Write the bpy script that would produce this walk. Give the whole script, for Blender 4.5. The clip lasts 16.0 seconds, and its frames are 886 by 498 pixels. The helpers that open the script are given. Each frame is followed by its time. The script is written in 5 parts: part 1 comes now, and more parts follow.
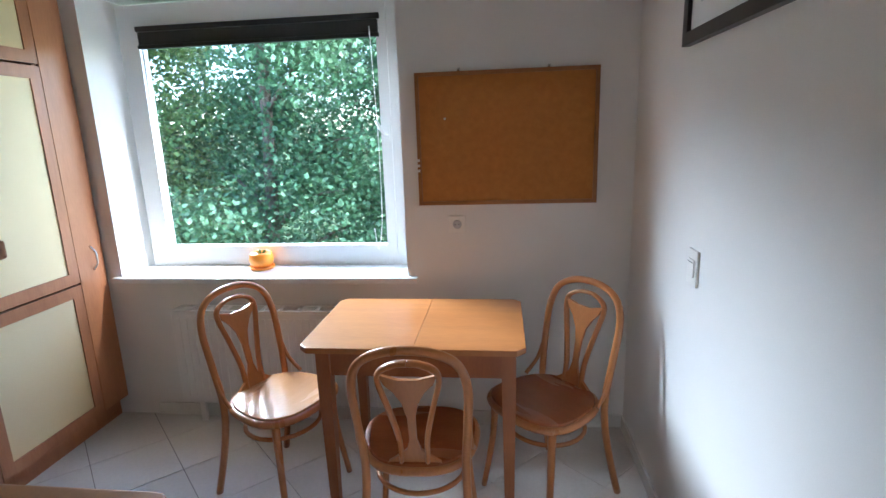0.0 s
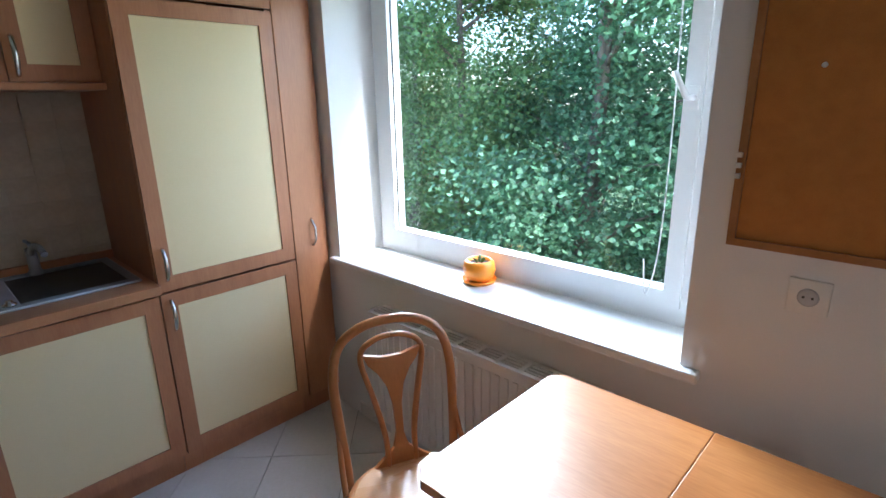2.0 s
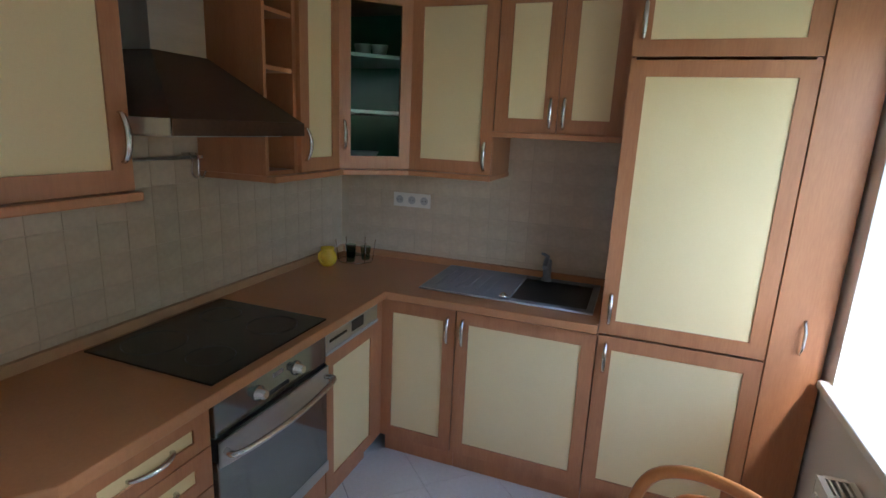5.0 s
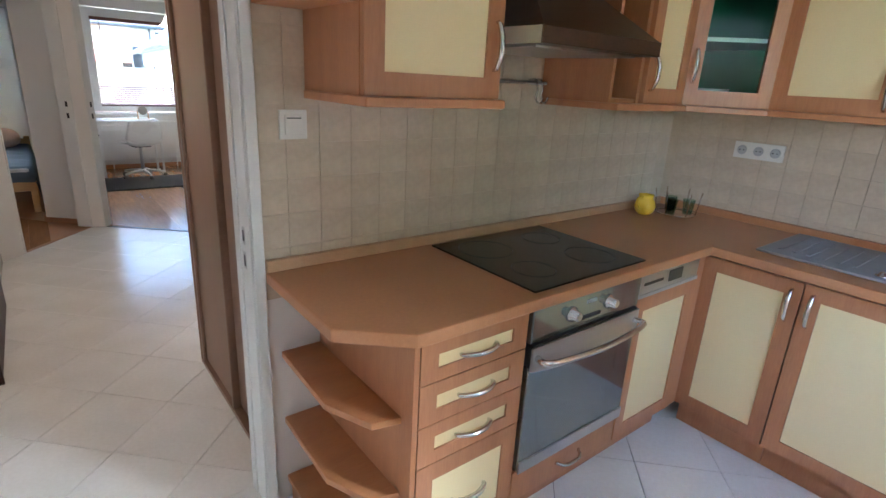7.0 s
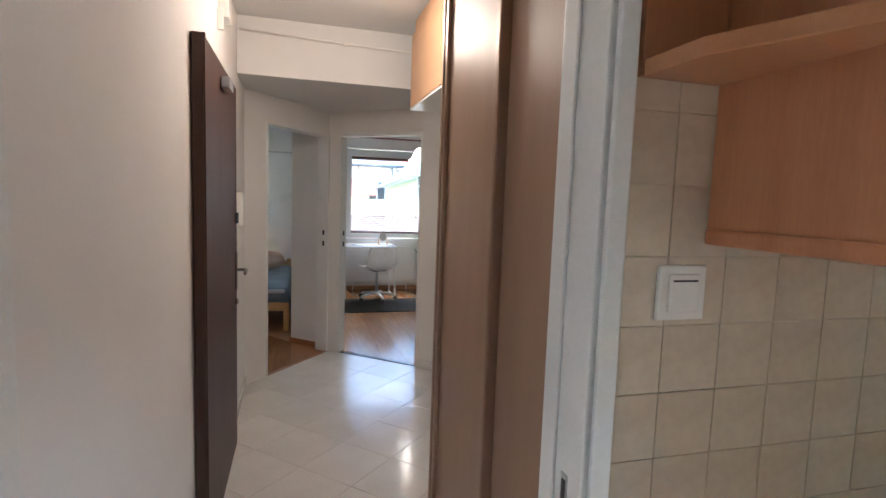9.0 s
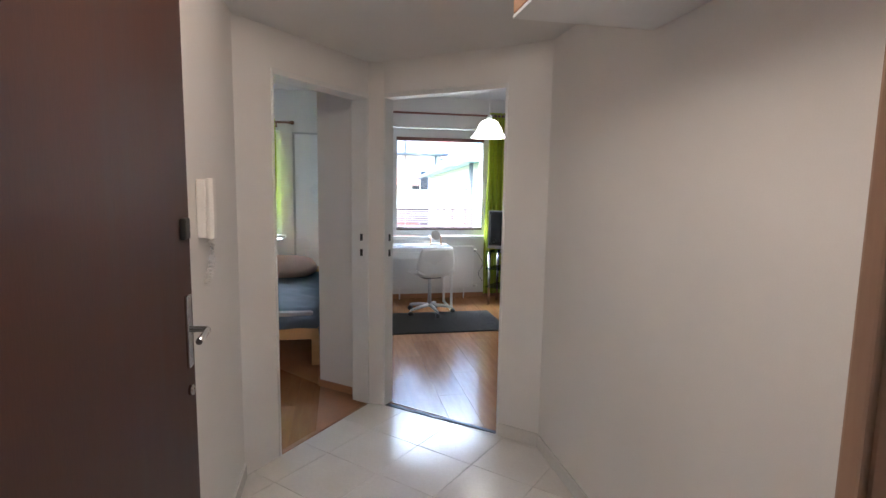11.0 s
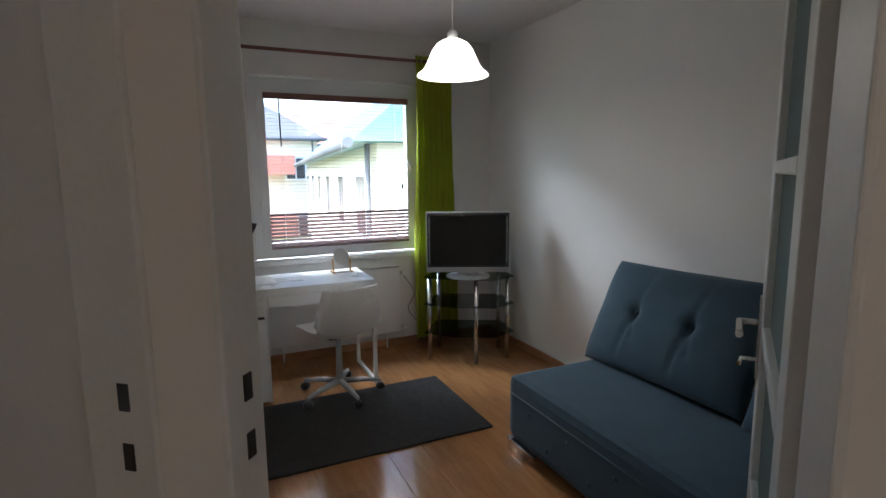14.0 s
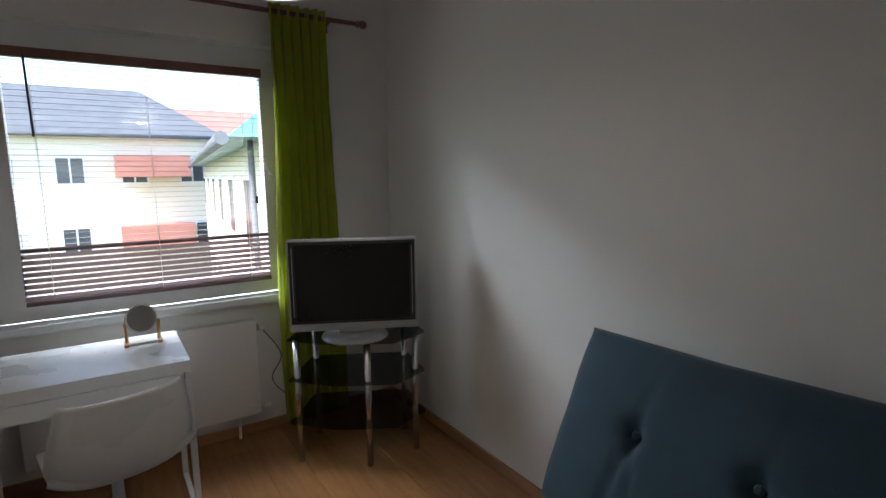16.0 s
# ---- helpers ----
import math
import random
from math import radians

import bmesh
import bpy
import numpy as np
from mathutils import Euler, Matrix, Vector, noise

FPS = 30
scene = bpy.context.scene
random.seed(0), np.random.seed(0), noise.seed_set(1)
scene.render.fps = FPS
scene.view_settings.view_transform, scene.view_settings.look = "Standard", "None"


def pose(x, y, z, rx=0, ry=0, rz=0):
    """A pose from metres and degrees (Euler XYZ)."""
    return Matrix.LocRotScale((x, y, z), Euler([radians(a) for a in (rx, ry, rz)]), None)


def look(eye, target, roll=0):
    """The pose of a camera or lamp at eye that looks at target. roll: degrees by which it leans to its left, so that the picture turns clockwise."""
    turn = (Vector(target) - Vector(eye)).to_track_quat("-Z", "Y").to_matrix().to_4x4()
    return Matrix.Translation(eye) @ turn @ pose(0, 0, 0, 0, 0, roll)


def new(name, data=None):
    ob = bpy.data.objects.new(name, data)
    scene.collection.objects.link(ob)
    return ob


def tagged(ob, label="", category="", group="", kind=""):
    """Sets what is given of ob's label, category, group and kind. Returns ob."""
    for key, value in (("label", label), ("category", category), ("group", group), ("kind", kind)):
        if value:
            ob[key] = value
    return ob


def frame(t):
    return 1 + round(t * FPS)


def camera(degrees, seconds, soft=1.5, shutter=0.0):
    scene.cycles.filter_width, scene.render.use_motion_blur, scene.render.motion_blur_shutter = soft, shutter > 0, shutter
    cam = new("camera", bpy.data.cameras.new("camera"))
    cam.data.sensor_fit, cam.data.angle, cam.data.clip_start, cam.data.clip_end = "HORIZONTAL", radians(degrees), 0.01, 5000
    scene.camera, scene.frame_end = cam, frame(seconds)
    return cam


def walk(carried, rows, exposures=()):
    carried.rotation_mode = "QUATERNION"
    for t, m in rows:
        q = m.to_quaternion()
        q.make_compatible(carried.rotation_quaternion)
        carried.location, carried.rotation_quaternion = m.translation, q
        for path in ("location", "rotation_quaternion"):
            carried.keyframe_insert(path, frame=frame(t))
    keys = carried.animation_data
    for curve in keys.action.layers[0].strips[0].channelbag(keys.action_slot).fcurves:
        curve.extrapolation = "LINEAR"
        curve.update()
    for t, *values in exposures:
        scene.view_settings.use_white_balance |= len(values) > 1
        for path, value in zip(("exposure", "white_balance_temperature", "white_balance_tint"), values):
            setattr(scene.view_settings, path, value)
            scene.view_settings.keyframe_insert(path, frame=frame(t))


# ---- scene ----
cam = camera(80.9, 16.0)
PATH = [
    (0, (1.522, -2.57, 1.562), (1.297, -0.634, 1.121), -1.9),
    (0.5, (1.502, -2.293, 1.541), (1.294, -0.351, 1.107), -1.3),
    (1, (1.549, -1.934, 1.511), (1.011, -0.065, 1.048), -1.1),
    (1.5, (1.517, -1.671, 1.533), (0.486, -0.041, 1.005), -1.9),
    (2, (1.465, -1.41, 1.567), (0.138, -0.021, 1.01), -1.1),
    (2.5, (1.436, -1.137, 1.658), (-0.217, -0.132, 1.148), 3.1),
    (3, (1.407, -0.92, 1.669), (-0.427, -0.251, 1.234), 4.4),
    (3.5, (1.383, -0.83, 1.694), (-0.561, -0.614, 1.276), 2.6),
    (4, (1.401, -0.763, 1.713), (-0.551, -0.927, 1.311), 2.6),
    (4.2, (1.416, -0.752, 1.715), (-0.524, -1.042, 1.323), 2.1),
    (6.3, (1.512, -0.697, 1.505), (0.043, -1.863, 0.808), 3.2),
    (6.5, (1.515, -0.727, 1.501), (0.128, -1.969, 0.77), 2.8),
    (7, (1.539, -0.843, 1.492), (0.353, -2.33, 0.875), 3.1),
    (7.5, (1.546, -1.05, 1.504), (0.41, -2.663, 1.18), 3.0),
    (8, (1.555, -1.231, 1.502), (0.424, -2.869, 1.311), 3.1),
    (8.5, (1.57, -1.414, 1.487), (0.806, -3.252, 1.294), 2.4),
    (9, (1.496, -1.69, 1.477), (0.954, -3.606, 1.283), 2.0),
    (9.5, (1.493, -2.036, 1.433), (1.094, -3.987, 1.243), 1.4),
    (9.7, (1.502, -2.197, 1.431), (1.125, -4.153, 1.252), 1.1),
    (11.8, (1.332, -3.921, 1.486), (0.934, -5.863, 1.217), 0.6),
    (12, (1.327, -4.11, 1.495), (0.918, -6.049, 1.226), 0.8),
    (12.2, (1.299, -4.259, 1.506), (0.911, -6.199, 1.214), 0.9),
    (12.5, (1.283, -4.537, 1.495), (0.894, -6.479, 1.215), 0.8),
    (13, (1.235, -4.942, 1.455), (0.763, -6.863, 1.163), 0.5),
    (13.5, (1.184, -5.318, 1.443), (0.644, -7.225, 1.17), 0.3),
    (14, (1.12, -5.709, 1.463), (0.305, -7.512, 1.176), -0.6),
    (14.5, (0.991, -6.02, 1.494), (0.071, -7.767, 1.176), -1.1),
    (15, (0.796, -6.314, 1.47), (-0.111, -8.071, 1.166), -1.7),
    (15.5, (0.606, -6.576, 1.491), (-0.442, -8.254, 1.204), -1.7),
    (16, (0.343, -6.818, 1.492), (-0.737, -8.477, 1.205), -0.7),
]
walk(cam, [(t, look(eye, target, roll)) for t, eye, target, roll in PATH],
     [(0.0, 3.15, 5500, 8), (1.0, 3.1, 5600, 8), (2.0, 2.75, 5500, 8), (4.0, 2.85, 5700, 8), (6.3, 3.5, 5800, 8), (7.0, 3.95, 5700, 8), (8.0, 4.15, 5500, 7),
      (9.0, 3.8, 5700, 8), (9.7, 3.6, 5800, 9), (11.8, 4.1, 5400, 8), (12.5, 3.65, 5450, 8), (13.5, 2.8, 5800, 8), (14.5, 2.7, 5900, 8), (16.0, 2.25, 6100, 9)])

# ---- world and light ----
world = bpy.data.worlds.new("world")
scene.world = world
world.use_nodes = True
wn = world.node_tree
sky = wn.nodes.new("ShaderNodeTexSky")
sky.sky_type = 'NISHITA'
sky.sun_disc = False
sky.sun_elevation = radians(48)
sky.sun_rotation = radians(76)
wn.links.new(sky.outputs[0], wn.nodes["Background"].inputs[0])
wn.nodes["Background"].inputs[1].default_value = 0.15
sun = new("sun", bpy.data.lights.new("sun", 'SUN'))
sun.data.energy, sun.data.angle, sun.data.color = 2.0, radians(12), (1.0, 0.95, 0.88)
sun.matrix_world = look((24, 6, 24), (0, 0, 0))


# daylight from above the trees and roofs, outside each window
def skylight(name, eye, target, w, h, watts, color):
    o = new(name, bpy.data.lights.new(name, 'AREA'))
    o.data.shape, o.data.size, o.data.size_y, o.data.energy, o.data.color = 'RECTANGLE', w, h, watts, color
    o.matrix_world = look(eye, target)
    return o


skylight("skylight_kitchen", (-3.1, 2.7, 4.1), (1.5, -1.1, 1.35), 3.4, 2.3, 245, (0.90, 0.96, 1.0))
skylight("skylight_living", (0.1, -12.4, 4.4), (0.0, -9.0, 1.0), 3.0, 2.6, 105, (0.92, 0.97, 1.0))
skylight("skylight_bedroom", (2.8, -12.4, 4.4), (2.7, -9.0, 1.0), 3.0, 2.6, 340, (0.92, 0.97, 1.0))
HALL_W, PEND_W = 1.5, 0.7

# ---- materials ----
def mat(name, c1, c2, rough=0.5, metal=0.0, scale=8.0, fine=120.0, stretch=(1, 1, 1), bump=0.1, spread=0.0, island=False, coat=0.0, sheen=0.0):
    """Two colours mixed by coarse and fine noise, with relief; spread: how much single pieces differ."""
    m = bpy.data.materials.new(name)
    m.use_nodes = True
    t = m.node_tree
    b = t.nodes["Principled BSDF"]
    co = t.nodes.new("ShaderNodeTexCoord")
    mp = t.nodes.new("ShaderNodeMapping")
    mp.inputs["Scale"].default_value = stretch
    t.links.new(co.outputs["Object"], mp.inputs[0])
    n1 = t.nodes.new("ShaderNodeTexNoise")
    n1.inputs["Scale"].default_value, n1.inputs["Detail"].default_value = scale, 4
    n2 = t.nodes.new("ShaderNodeTexNoise")
    n2.inputs["Scale"].default_value, n2.inputs["Detail"].default_value = fine, 2
    t.links.new(mp.outputs[0], n1.inputs["Vector"])
    t.links.new(mp.outputs[0], n2.inputs["Vector"])
    add = t.nodes.new("ShaderNodeMix")
    add.inputs[0].default_value = 0.35
    t.links.new(n1.outputs[0], add.inputs[2])
    t.links.new(n2.outputs[0], add.inputs[3])
    ramp = t.nodes.new("ShaderNodeMapRange")
    ramp.inputs[1].default_value, ramp.inputs[2].default_value = 0.32, 0.68
    t.links.new(add.outputs[0], ramp.inputs[0])
    mix = t.nodes.new("ShaderNodeMix")
    mix.data_type = 'RGBA'
    mix.inputs[6].default_value, mix.inputs[7].default_value = (*c1, 1), (*c2, 1)
    t.links.new(ramp.outputs[0], mix.inputs[0])
    out = mix.outputs[2]
    if spread:
        src = t.nodes.new("ShaderNodeNewGeometry" if island else "ShaderNodeObjectInfo")
        val = t.nodes.new("ShaderNodeMapRange")
        val.inputs[3].default_value, val.inputs[4].default_value = 1 - spread, 1 + spread
        t.links.new(src.outputs["Random Per Island" if island else "Random"], val.inputs[0])
        hs = t.nodes.new("ShaderNodeHueSaturation")
        t.links.new(val.outputs[0], hs.inputs["Value"])
        t.links.new(out, hs.inputs["Color"])
        out = hs.outputs[0]
    t.links.new(out, b.inputs["Base Color"])
    rr = t.nodes.new("ShaderNodeMapRange")
    rr.inputs[3].default_value, rr.inputs[4].default_value = max(rough - 0.06, 0.02), min(rough + 0.08, 1)
    t.links.new(n1.outputs[0], rr.inputs[0])
    t.links.new(rr.outputs[0], b.inputs["Roughness"])
    b.inputs["Metallic"].default_value = metal
    b.inputs["Coat Weight"].default_value = coat
    b.inputs["Sheen Weight"].default_value = sheen
    if bump:
        bp = t.nodes.new("ShaderNodeBump")
        bp.inputs["Strength"].default_value, bp.inputs["Distance"].default_value = bump, 0.004
        t.links.new(add.outputs[0], bp.inputs["Height"])
        t.links.new(bp.outputs[0], b.inputs["Normal"])
    return m


def glass(name, tint=(1, 1, 1), gloss=0.035, rough=0.02, milk=0.0):
    """A pane: clear or tinted, with a faint gloss; milk mixes in a frosted white."""
    m = bpy.data.materials.new(name)
    m.use_nodes = True
    t = m.node_tree
    o = t.nodes["Material Output"]
    t.nodes.remove(t.nodes["Principled BSDF"])
    tr, gl, mx = (t.nodes.new("ShaderNode" + k) for k in ("BsdfTransparent", "BsdfGlossy", "MixShader"))
    tr.inputs[0].default_value = (*tint, 1)
    gl.inputs["Roughness"].default_value = rough
    mx.inputs[0].default_value = gloss
    base = tr
    if milk:
        di, m2 = t.nodes.new("ShaderNodeBsdfTranslucent"), t.nodes.new("ShaderNodeMixShader")
        di.inputs[0].default_value = (0.8, 0.85, 0.85, 1)
        m2.inputs[0].default_value = milk
        t.links.new(tr.outputs[0], m2.inputs[1])
        t.links.new(di.outputs[0], m2.inputs[2])
        base = m2
    t.links.new(base.outputs[0], mx.inputs[1])
    t.links.new(gl.outputs[0], mx.inputs[2])
    t.links.new(mx.outputs[0], o.inputs[0])
    return m


def thin(m, share):
    """Lets part of the light through a leaf or a cloth, in its own colour."""
    t = m.node_tree
    b, o = t.nodes["Principled BSDF"], t.nodes["Material Output"]
    tl, mx = t.nodes.new("ShaderNodeBsdfTranslucent"), t.nodes.new("ShaderNodeMixShader")
    mx.inputs[0].default_value = share
    t.links.new(b.inputs["Base Color"].links[0].from_socket, tl.inputs[0])
    t.links.new(b.outputs[0], mx.inputs[1])
    t.links.new(tl.outputs[0], mx.inputs[2])
    t.links.new(mx.outputs[0], o.inputs[0])
    return m


def leafy(name, c1, c2):
    return thin(mat(name, c1, c2, rough=0.5, scale=2.0, fine=9.0, bump=0, spread=0.45, island=True), 0.35)


WALL = mat("white_wall_paint", (0.74, 0.72, 0.69), (0.80, 0.78, 0.75), 0.75, scale=1.5, fine=260, bump=0.12)
CEIL = mat("white_ceiling_paint", (0.70, 0.69, 0.67), (0.76, 0.75, 0.73), 0.85, scale=1.2, fine=200, bump=0.08)
WOOD = mat("alder_cabinet_wood", (0.40, 0.165, 0.075), (0.50, 0.225, 0.105), 0.38, scale=3, fine=30, stretch=(6, 6, 0.8), bump=0.05, spread=0.06)
SHELFW = mat("alder_shelf_wood", (0.42, 0.18, 0.075), (0.50, 0.23, 0.10), 0.40, scale=3, fine=30, stretch=(0.9, 6, 6), bump=0.05)
CREAM = mat("cream_door_panel", (0.80, 0.64, 0.35), (0.85, 0.70, 0.41), 0.45, scale=2, fine=340, bump=0.12, spread=0.03)
COUNTER = mat("alder_worktop_laminate", (0.43, 0.19, 0.085), (0.52, 0.245, 0.115), 0.34, scale=4, fine=90, stretch=(1, 1, 1), bump=0.04)
TILE = mat("white_floor_tile", (0.68, 0.66, 0.62), (0.78, 0.76, 0.73), 0.16, scale=3.5, fine=60, bump=0.03, spread=0.03)
GROUT = mat("grey_grout", (0.15, 0.135, 0.12), (0.22, 0.20, 0.18), 0.9, scale=10, fine=200)
WTILE = mat("beige_wall_tile", (0.52, 0.42, 0.31), (0.63, 0.525, 0.40), 0.30, scale=7, fine=60, bump=0.06, spread=0.03)
WGROUT = mat("beige_grout", (0.52, 0.43, 0.32), (0.62, 0.52, 0.40), 0.9, scale=10, fine=200)
PLANK = mat("laminate_floor_plank", (0.27, 0.125, 0.048), (0.38, 0.19, 0.08), 0.17, scale=4, fine=40, stretch=(7, 0.8, 1), bump=0.03, spread=0.10)
SKIRT = mat("wood_skirting", (0.30, 0.14, 0.06), (0.40, 0.19, 0.085), 0.4, scale=4, fine=40, stretch=(1, 1, 5), bump=0.05)
CHAIRW = mat("bentwood_chair_lacquer", (0.38, 0.135, 0.04), (0.50, 0.20, 0.062), 0.28, scale=3, fine=40, stretch=(3, 3, 0.7), bump=0.05, coat=0.3)
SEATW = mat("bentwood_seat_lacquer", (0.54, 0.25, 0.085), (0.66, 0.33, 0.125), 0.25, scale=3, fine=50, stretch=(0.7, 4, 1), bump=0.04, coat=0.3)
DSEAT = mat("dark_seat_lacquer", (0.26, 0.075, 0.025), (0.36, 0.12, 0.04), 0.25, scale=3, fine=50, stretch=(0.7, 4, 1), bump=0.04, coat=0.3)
TABLEW = mat("table_top_veneer", (0.36, 0.125, 0.03), (0.50, 0.205, 0.06), 0.30, scale=2.2, fine=26, stretch=(0.8, 6, 1), bump=0.04, spread=0.05, coat=0.25)
TABLEL = mat("table_leg_wood", (0.27, 0.085, 0.028), (0.35, 0.125, 0.042), 0.4, scale=4, fine=40, stretch=(5, 5, 0.8), bump=0.05)
CORK = mat("cork", (0.42, 0.155, 0.03), (0.51, 0.205, 0.045), 0.9, scale=30, fine=420, bump=0.4)
CORKF = mat("cork_board_frame_wood", (0.28, 0.115, 0.03), (0.38, 0.165, 0.05), 0.5, scale=6, fine=60, bump=0.1)
PVC = mat("white_window_plastic", (0.78, 0.79, 0.79), (0.82, 0.83, 0.83), 0.3, scale=2, fine=90, bump=0.02)
WHITE = mat("white_furniture_lacquer", (0.78, 0.78, 0.77), (0.82, 0.82, 0.81), 0.28, scale=2, fine=90, bump=0.02)
DOORW = mat("white_door_paint", (0.70, 0.70, 0.68), (0.78, 0.78, 0.76), 0.4, scale=4, fine=90, bump=0.08)
PLAST = mat("white_plastic", (0.74, 0.72, 0.68), (0.80, 0.78, 0.74), 0.35, scale=6, fine=120, bump=0.02)
CHROME = mat("brushed_chrome", (0.62, 0.62, 0.62), (0.72, 0.72, 0.72), 0.22, 1.0, scale=12, fine=200, bump=0.02)
STEEL = mat("brushed_steel", (0.48, 0.48, 0.47), (0.58, 0.58, 0.57), 0.32, 1.0, scale=4, fine=120, stretch=(0.4, 5, 5), bump=0.03)
BGLASS = mat("black_glass", (0.012, 0.012, 0.013), (0.02, 0.02, 0.02), 0.16, scale=3, fine=60, bump=0.0)
OGLASS = mat("mirrored_oven_glass", (0.24, 0.27, 0.27), (0.30, 0.33, 0.33), 0.07, 0.85, scale=3, fine=60, bump=0.0)
BLACK = mat("black_plastic", (0.016, 0.016, 0.017), (0.03, 0.03, 0.03), 0.4, scale=8, fine=120, bump=0.05)
SINKM = mat("grey_composite_sink", (0.20, 0.23, 0.27), (0.27, 0.30, 0.34), 0.42, scale=20, fine=300, bump=0.1)
HOODM = mat("brown_steel_hood", (0.07, 0.042, 0.03), (0.11, 0.068, 0.048), 0.32, 0.7, scale=4, fine=80, bump=0.02)
ORANGE = mat("orange_ceramic", (0.86, 0.27, 0.015), (0.92, 0.33, 0.03), 0.3, scale=9, fine=90, bump=0.03)
SOIL = mat("soil", (0.03, 0.02, 0.012), (0.07, 0.045, 0.03), 0.95, scale=40, fine=200, bump=0.6)
YELLOW = mat("yellow_ceramic", (0.72, 0.44, 0.03), (0.80, 0.52, 0.06), 0.25, scale=9, fine=90, bump=0.02)
RADM = mat("radiator_enamel", (0.76, 0.74, 0.71), (0.81, 0.79, 0.76), 0.4, scale=3, fine=90, bump=0.02)
DARKDOOR = mat("dark_brown_door", (0.04, 0.014, 0.009), (0.065, 0.024, 0.015), 0.5, scale=4, fine=50, stretch=(5, 5, 0.6), bump=0.06)
WARD = mat("brown_sliding_door", (0.29, 0.175, 0.115), (0.35, 0.22, 0.15), 0.4, scale=3, fine=40, stretch=(5, 5, 0.6), bump=0.04)
WARDP = mat("bronze_door_profile", (0.26, 0.16, 0.11), (0.33, 0.21, 0.15), 0.32, 0.5, scale=3, fine=90, bump=0.02)
CUPB = mat("beech_cupboard", (0.46, 0.265, 0.145), (0.54, 0.33, 0.185), 0.42, scale=3, fine=40, stretch=(5, 0.8, 5), bump=0.04)
LIME = thin(mat("lime_curtain_cloth", (0.44, 0.50, 0.02), (0.54, 0.60, 0.04), 0.75, scale=5, fine=420, bump=0.25, sheen=0.2), 0.45)
BLUE = mat("teal_velvet", (0.018, 0.045, 0.068), (0.032, 0.068, 0.098), 0.8, scale=6, fine=300, bump=0.3, sheen=0.12)
GREYB = mat("grey_blue_bedspread", (0.09, 0.12, 0.155), (0.13, 0.165, 0.205), 0.85, scale=5, fine=300, bump=0.3, sheen=0.2)
PINK = mat("pale_pink_pillow_cloth", (0.72, 0.47, 0.35), (0.80, 0.55, 0.43), 0.85, scale=6, fine=280, bump=0.25)
SHEET = mat("pale_mattress_cloth", (0.42, 0.40, 0.40), (0.52, 0.50, 0.49), 0.85, scale=8, fine=280, bump=0.3)
PINE = mat("pine_bed_wood", (0.62, 0.36, 0.16), (0.72, 0.45, 0.22), 0.45, scale=3, fine=40, stretch=(0.8, 5, 5), bump=0.05)
RUG = mat("charcoal_rug", (0.014, 0.013, 0.013), (0.035, 0.033, 0.032), 0.95, scale=30, fine=500, bump=1.0)
SILVER = mat("silver_plastic", (0.42, 0.43, 0.45), (0.50, 0.51, 0.53), 0.35, 0.3, scale=8, fine=120, bump=0.02)
ROD = mat("walnut_curtain_rod", (0.16, 0.065, 0.045), (0.24, 0.10, 0.07), 0.4, scale=6, fine=80, bump=0.05)
SLAT = mat("blind_slat", (0.15, 0.085, 0.085), (0.21, 0.125, 0.12), 0.45, scale=4, fine=120, bump=0.02, spread=0.04)
DGREEN = mat("green_cabinet_back", (0.05, 0.25, 0.16), (0.08, 0.32, 0.21), 0.6, scale=3, fine=90, bump=0.02)
PIC = mat("grey_print_paper", (0.50, 0.54, 0.55), (0.66, 0.68, 0.68), 0.7, scale=5, fine=60, bump=0.02)
FRAMEB = mat("black_picture_frame", (0.02, 0.016, 0.017), (0.04, 0.03, 0.03), 0.3, scale=6, fine=90, bump=0.05)
BARK = mat("tree_bark", (0.085, 0.065, 0.05), (0.20, 0.165, 0.135), 0.95, scale=9, fine=60, stretch=(3, 3, 0.5), bump=1.0)
LEAF = leafy("tree_leaf", (0.075, 0.17, 0.085), (0.15, 0.26, 0.14))
LEAF2 = leafy("light_tree_leaf", (0.11, 0.20, 0.07), (0.18, 0.28, 0.10))
GRASS = mat("lawn", (0.04, 0.08, 0.02), (0.08, 0.12, 0.035), 0.95, scale=0.6, fine=8, bump=0.4)
PLASTER = mat("cream_plaster", (0.80, 0.72, 0.58), (0.85, 0.77, 0.64), 0.85, scale=0.8, fine=30, bump=0.1)
PLASTW = mat("white_plaster", (0.82, 0.79, 0.74), (0.86, 0.83, 0.79), 0.85, scale=0.8, fine=30, bump=0.1)
REDPL = mat("red_balcony_paint", (0.42, 0.17, 0.13), (0.52, 0.23, 0.18), 0.8, scale=1, fine=30, bump=0.1)
ROOF = mat("grey_roof_tile", (0.10, 0.105, 0.115), (0.17, 0.175, 0.185), 0.7, scale=2, fine=20, bump=0.3)
TEAL = mat("verdigris_roof_metal", (0.12, 0.24, 0.26), (0.18, 0.32, 0.33), 0.45, 0.2, scale=2, fine=20, bump=0.1)
DARKW = mat("dark_window_glass", (0.05, 0.06, 0.07), (0.09, 0.10, 0.11), 0.1, scale=1, fine=9, bump=0)
PANE = glass("window_glass")
MILK = glass("frosted_glass", (0.65, 0.75, 0.75), rough=0.25, milk=0.35)
CABG = glass("cabinet_glass", (0.78, 0.88, 0.85), gloss=0.003, rough=0.08)
SMOKE = glass("smoked_glass", (0.54, 0.58, 0.58))
MIRROR = mat("mirror", (0.85, 0.85, 0.85), (0.88, 0.88, 0.88), 0.04, 1.0, bump=0)
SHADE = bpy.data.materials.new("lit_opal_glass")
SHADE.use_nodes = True
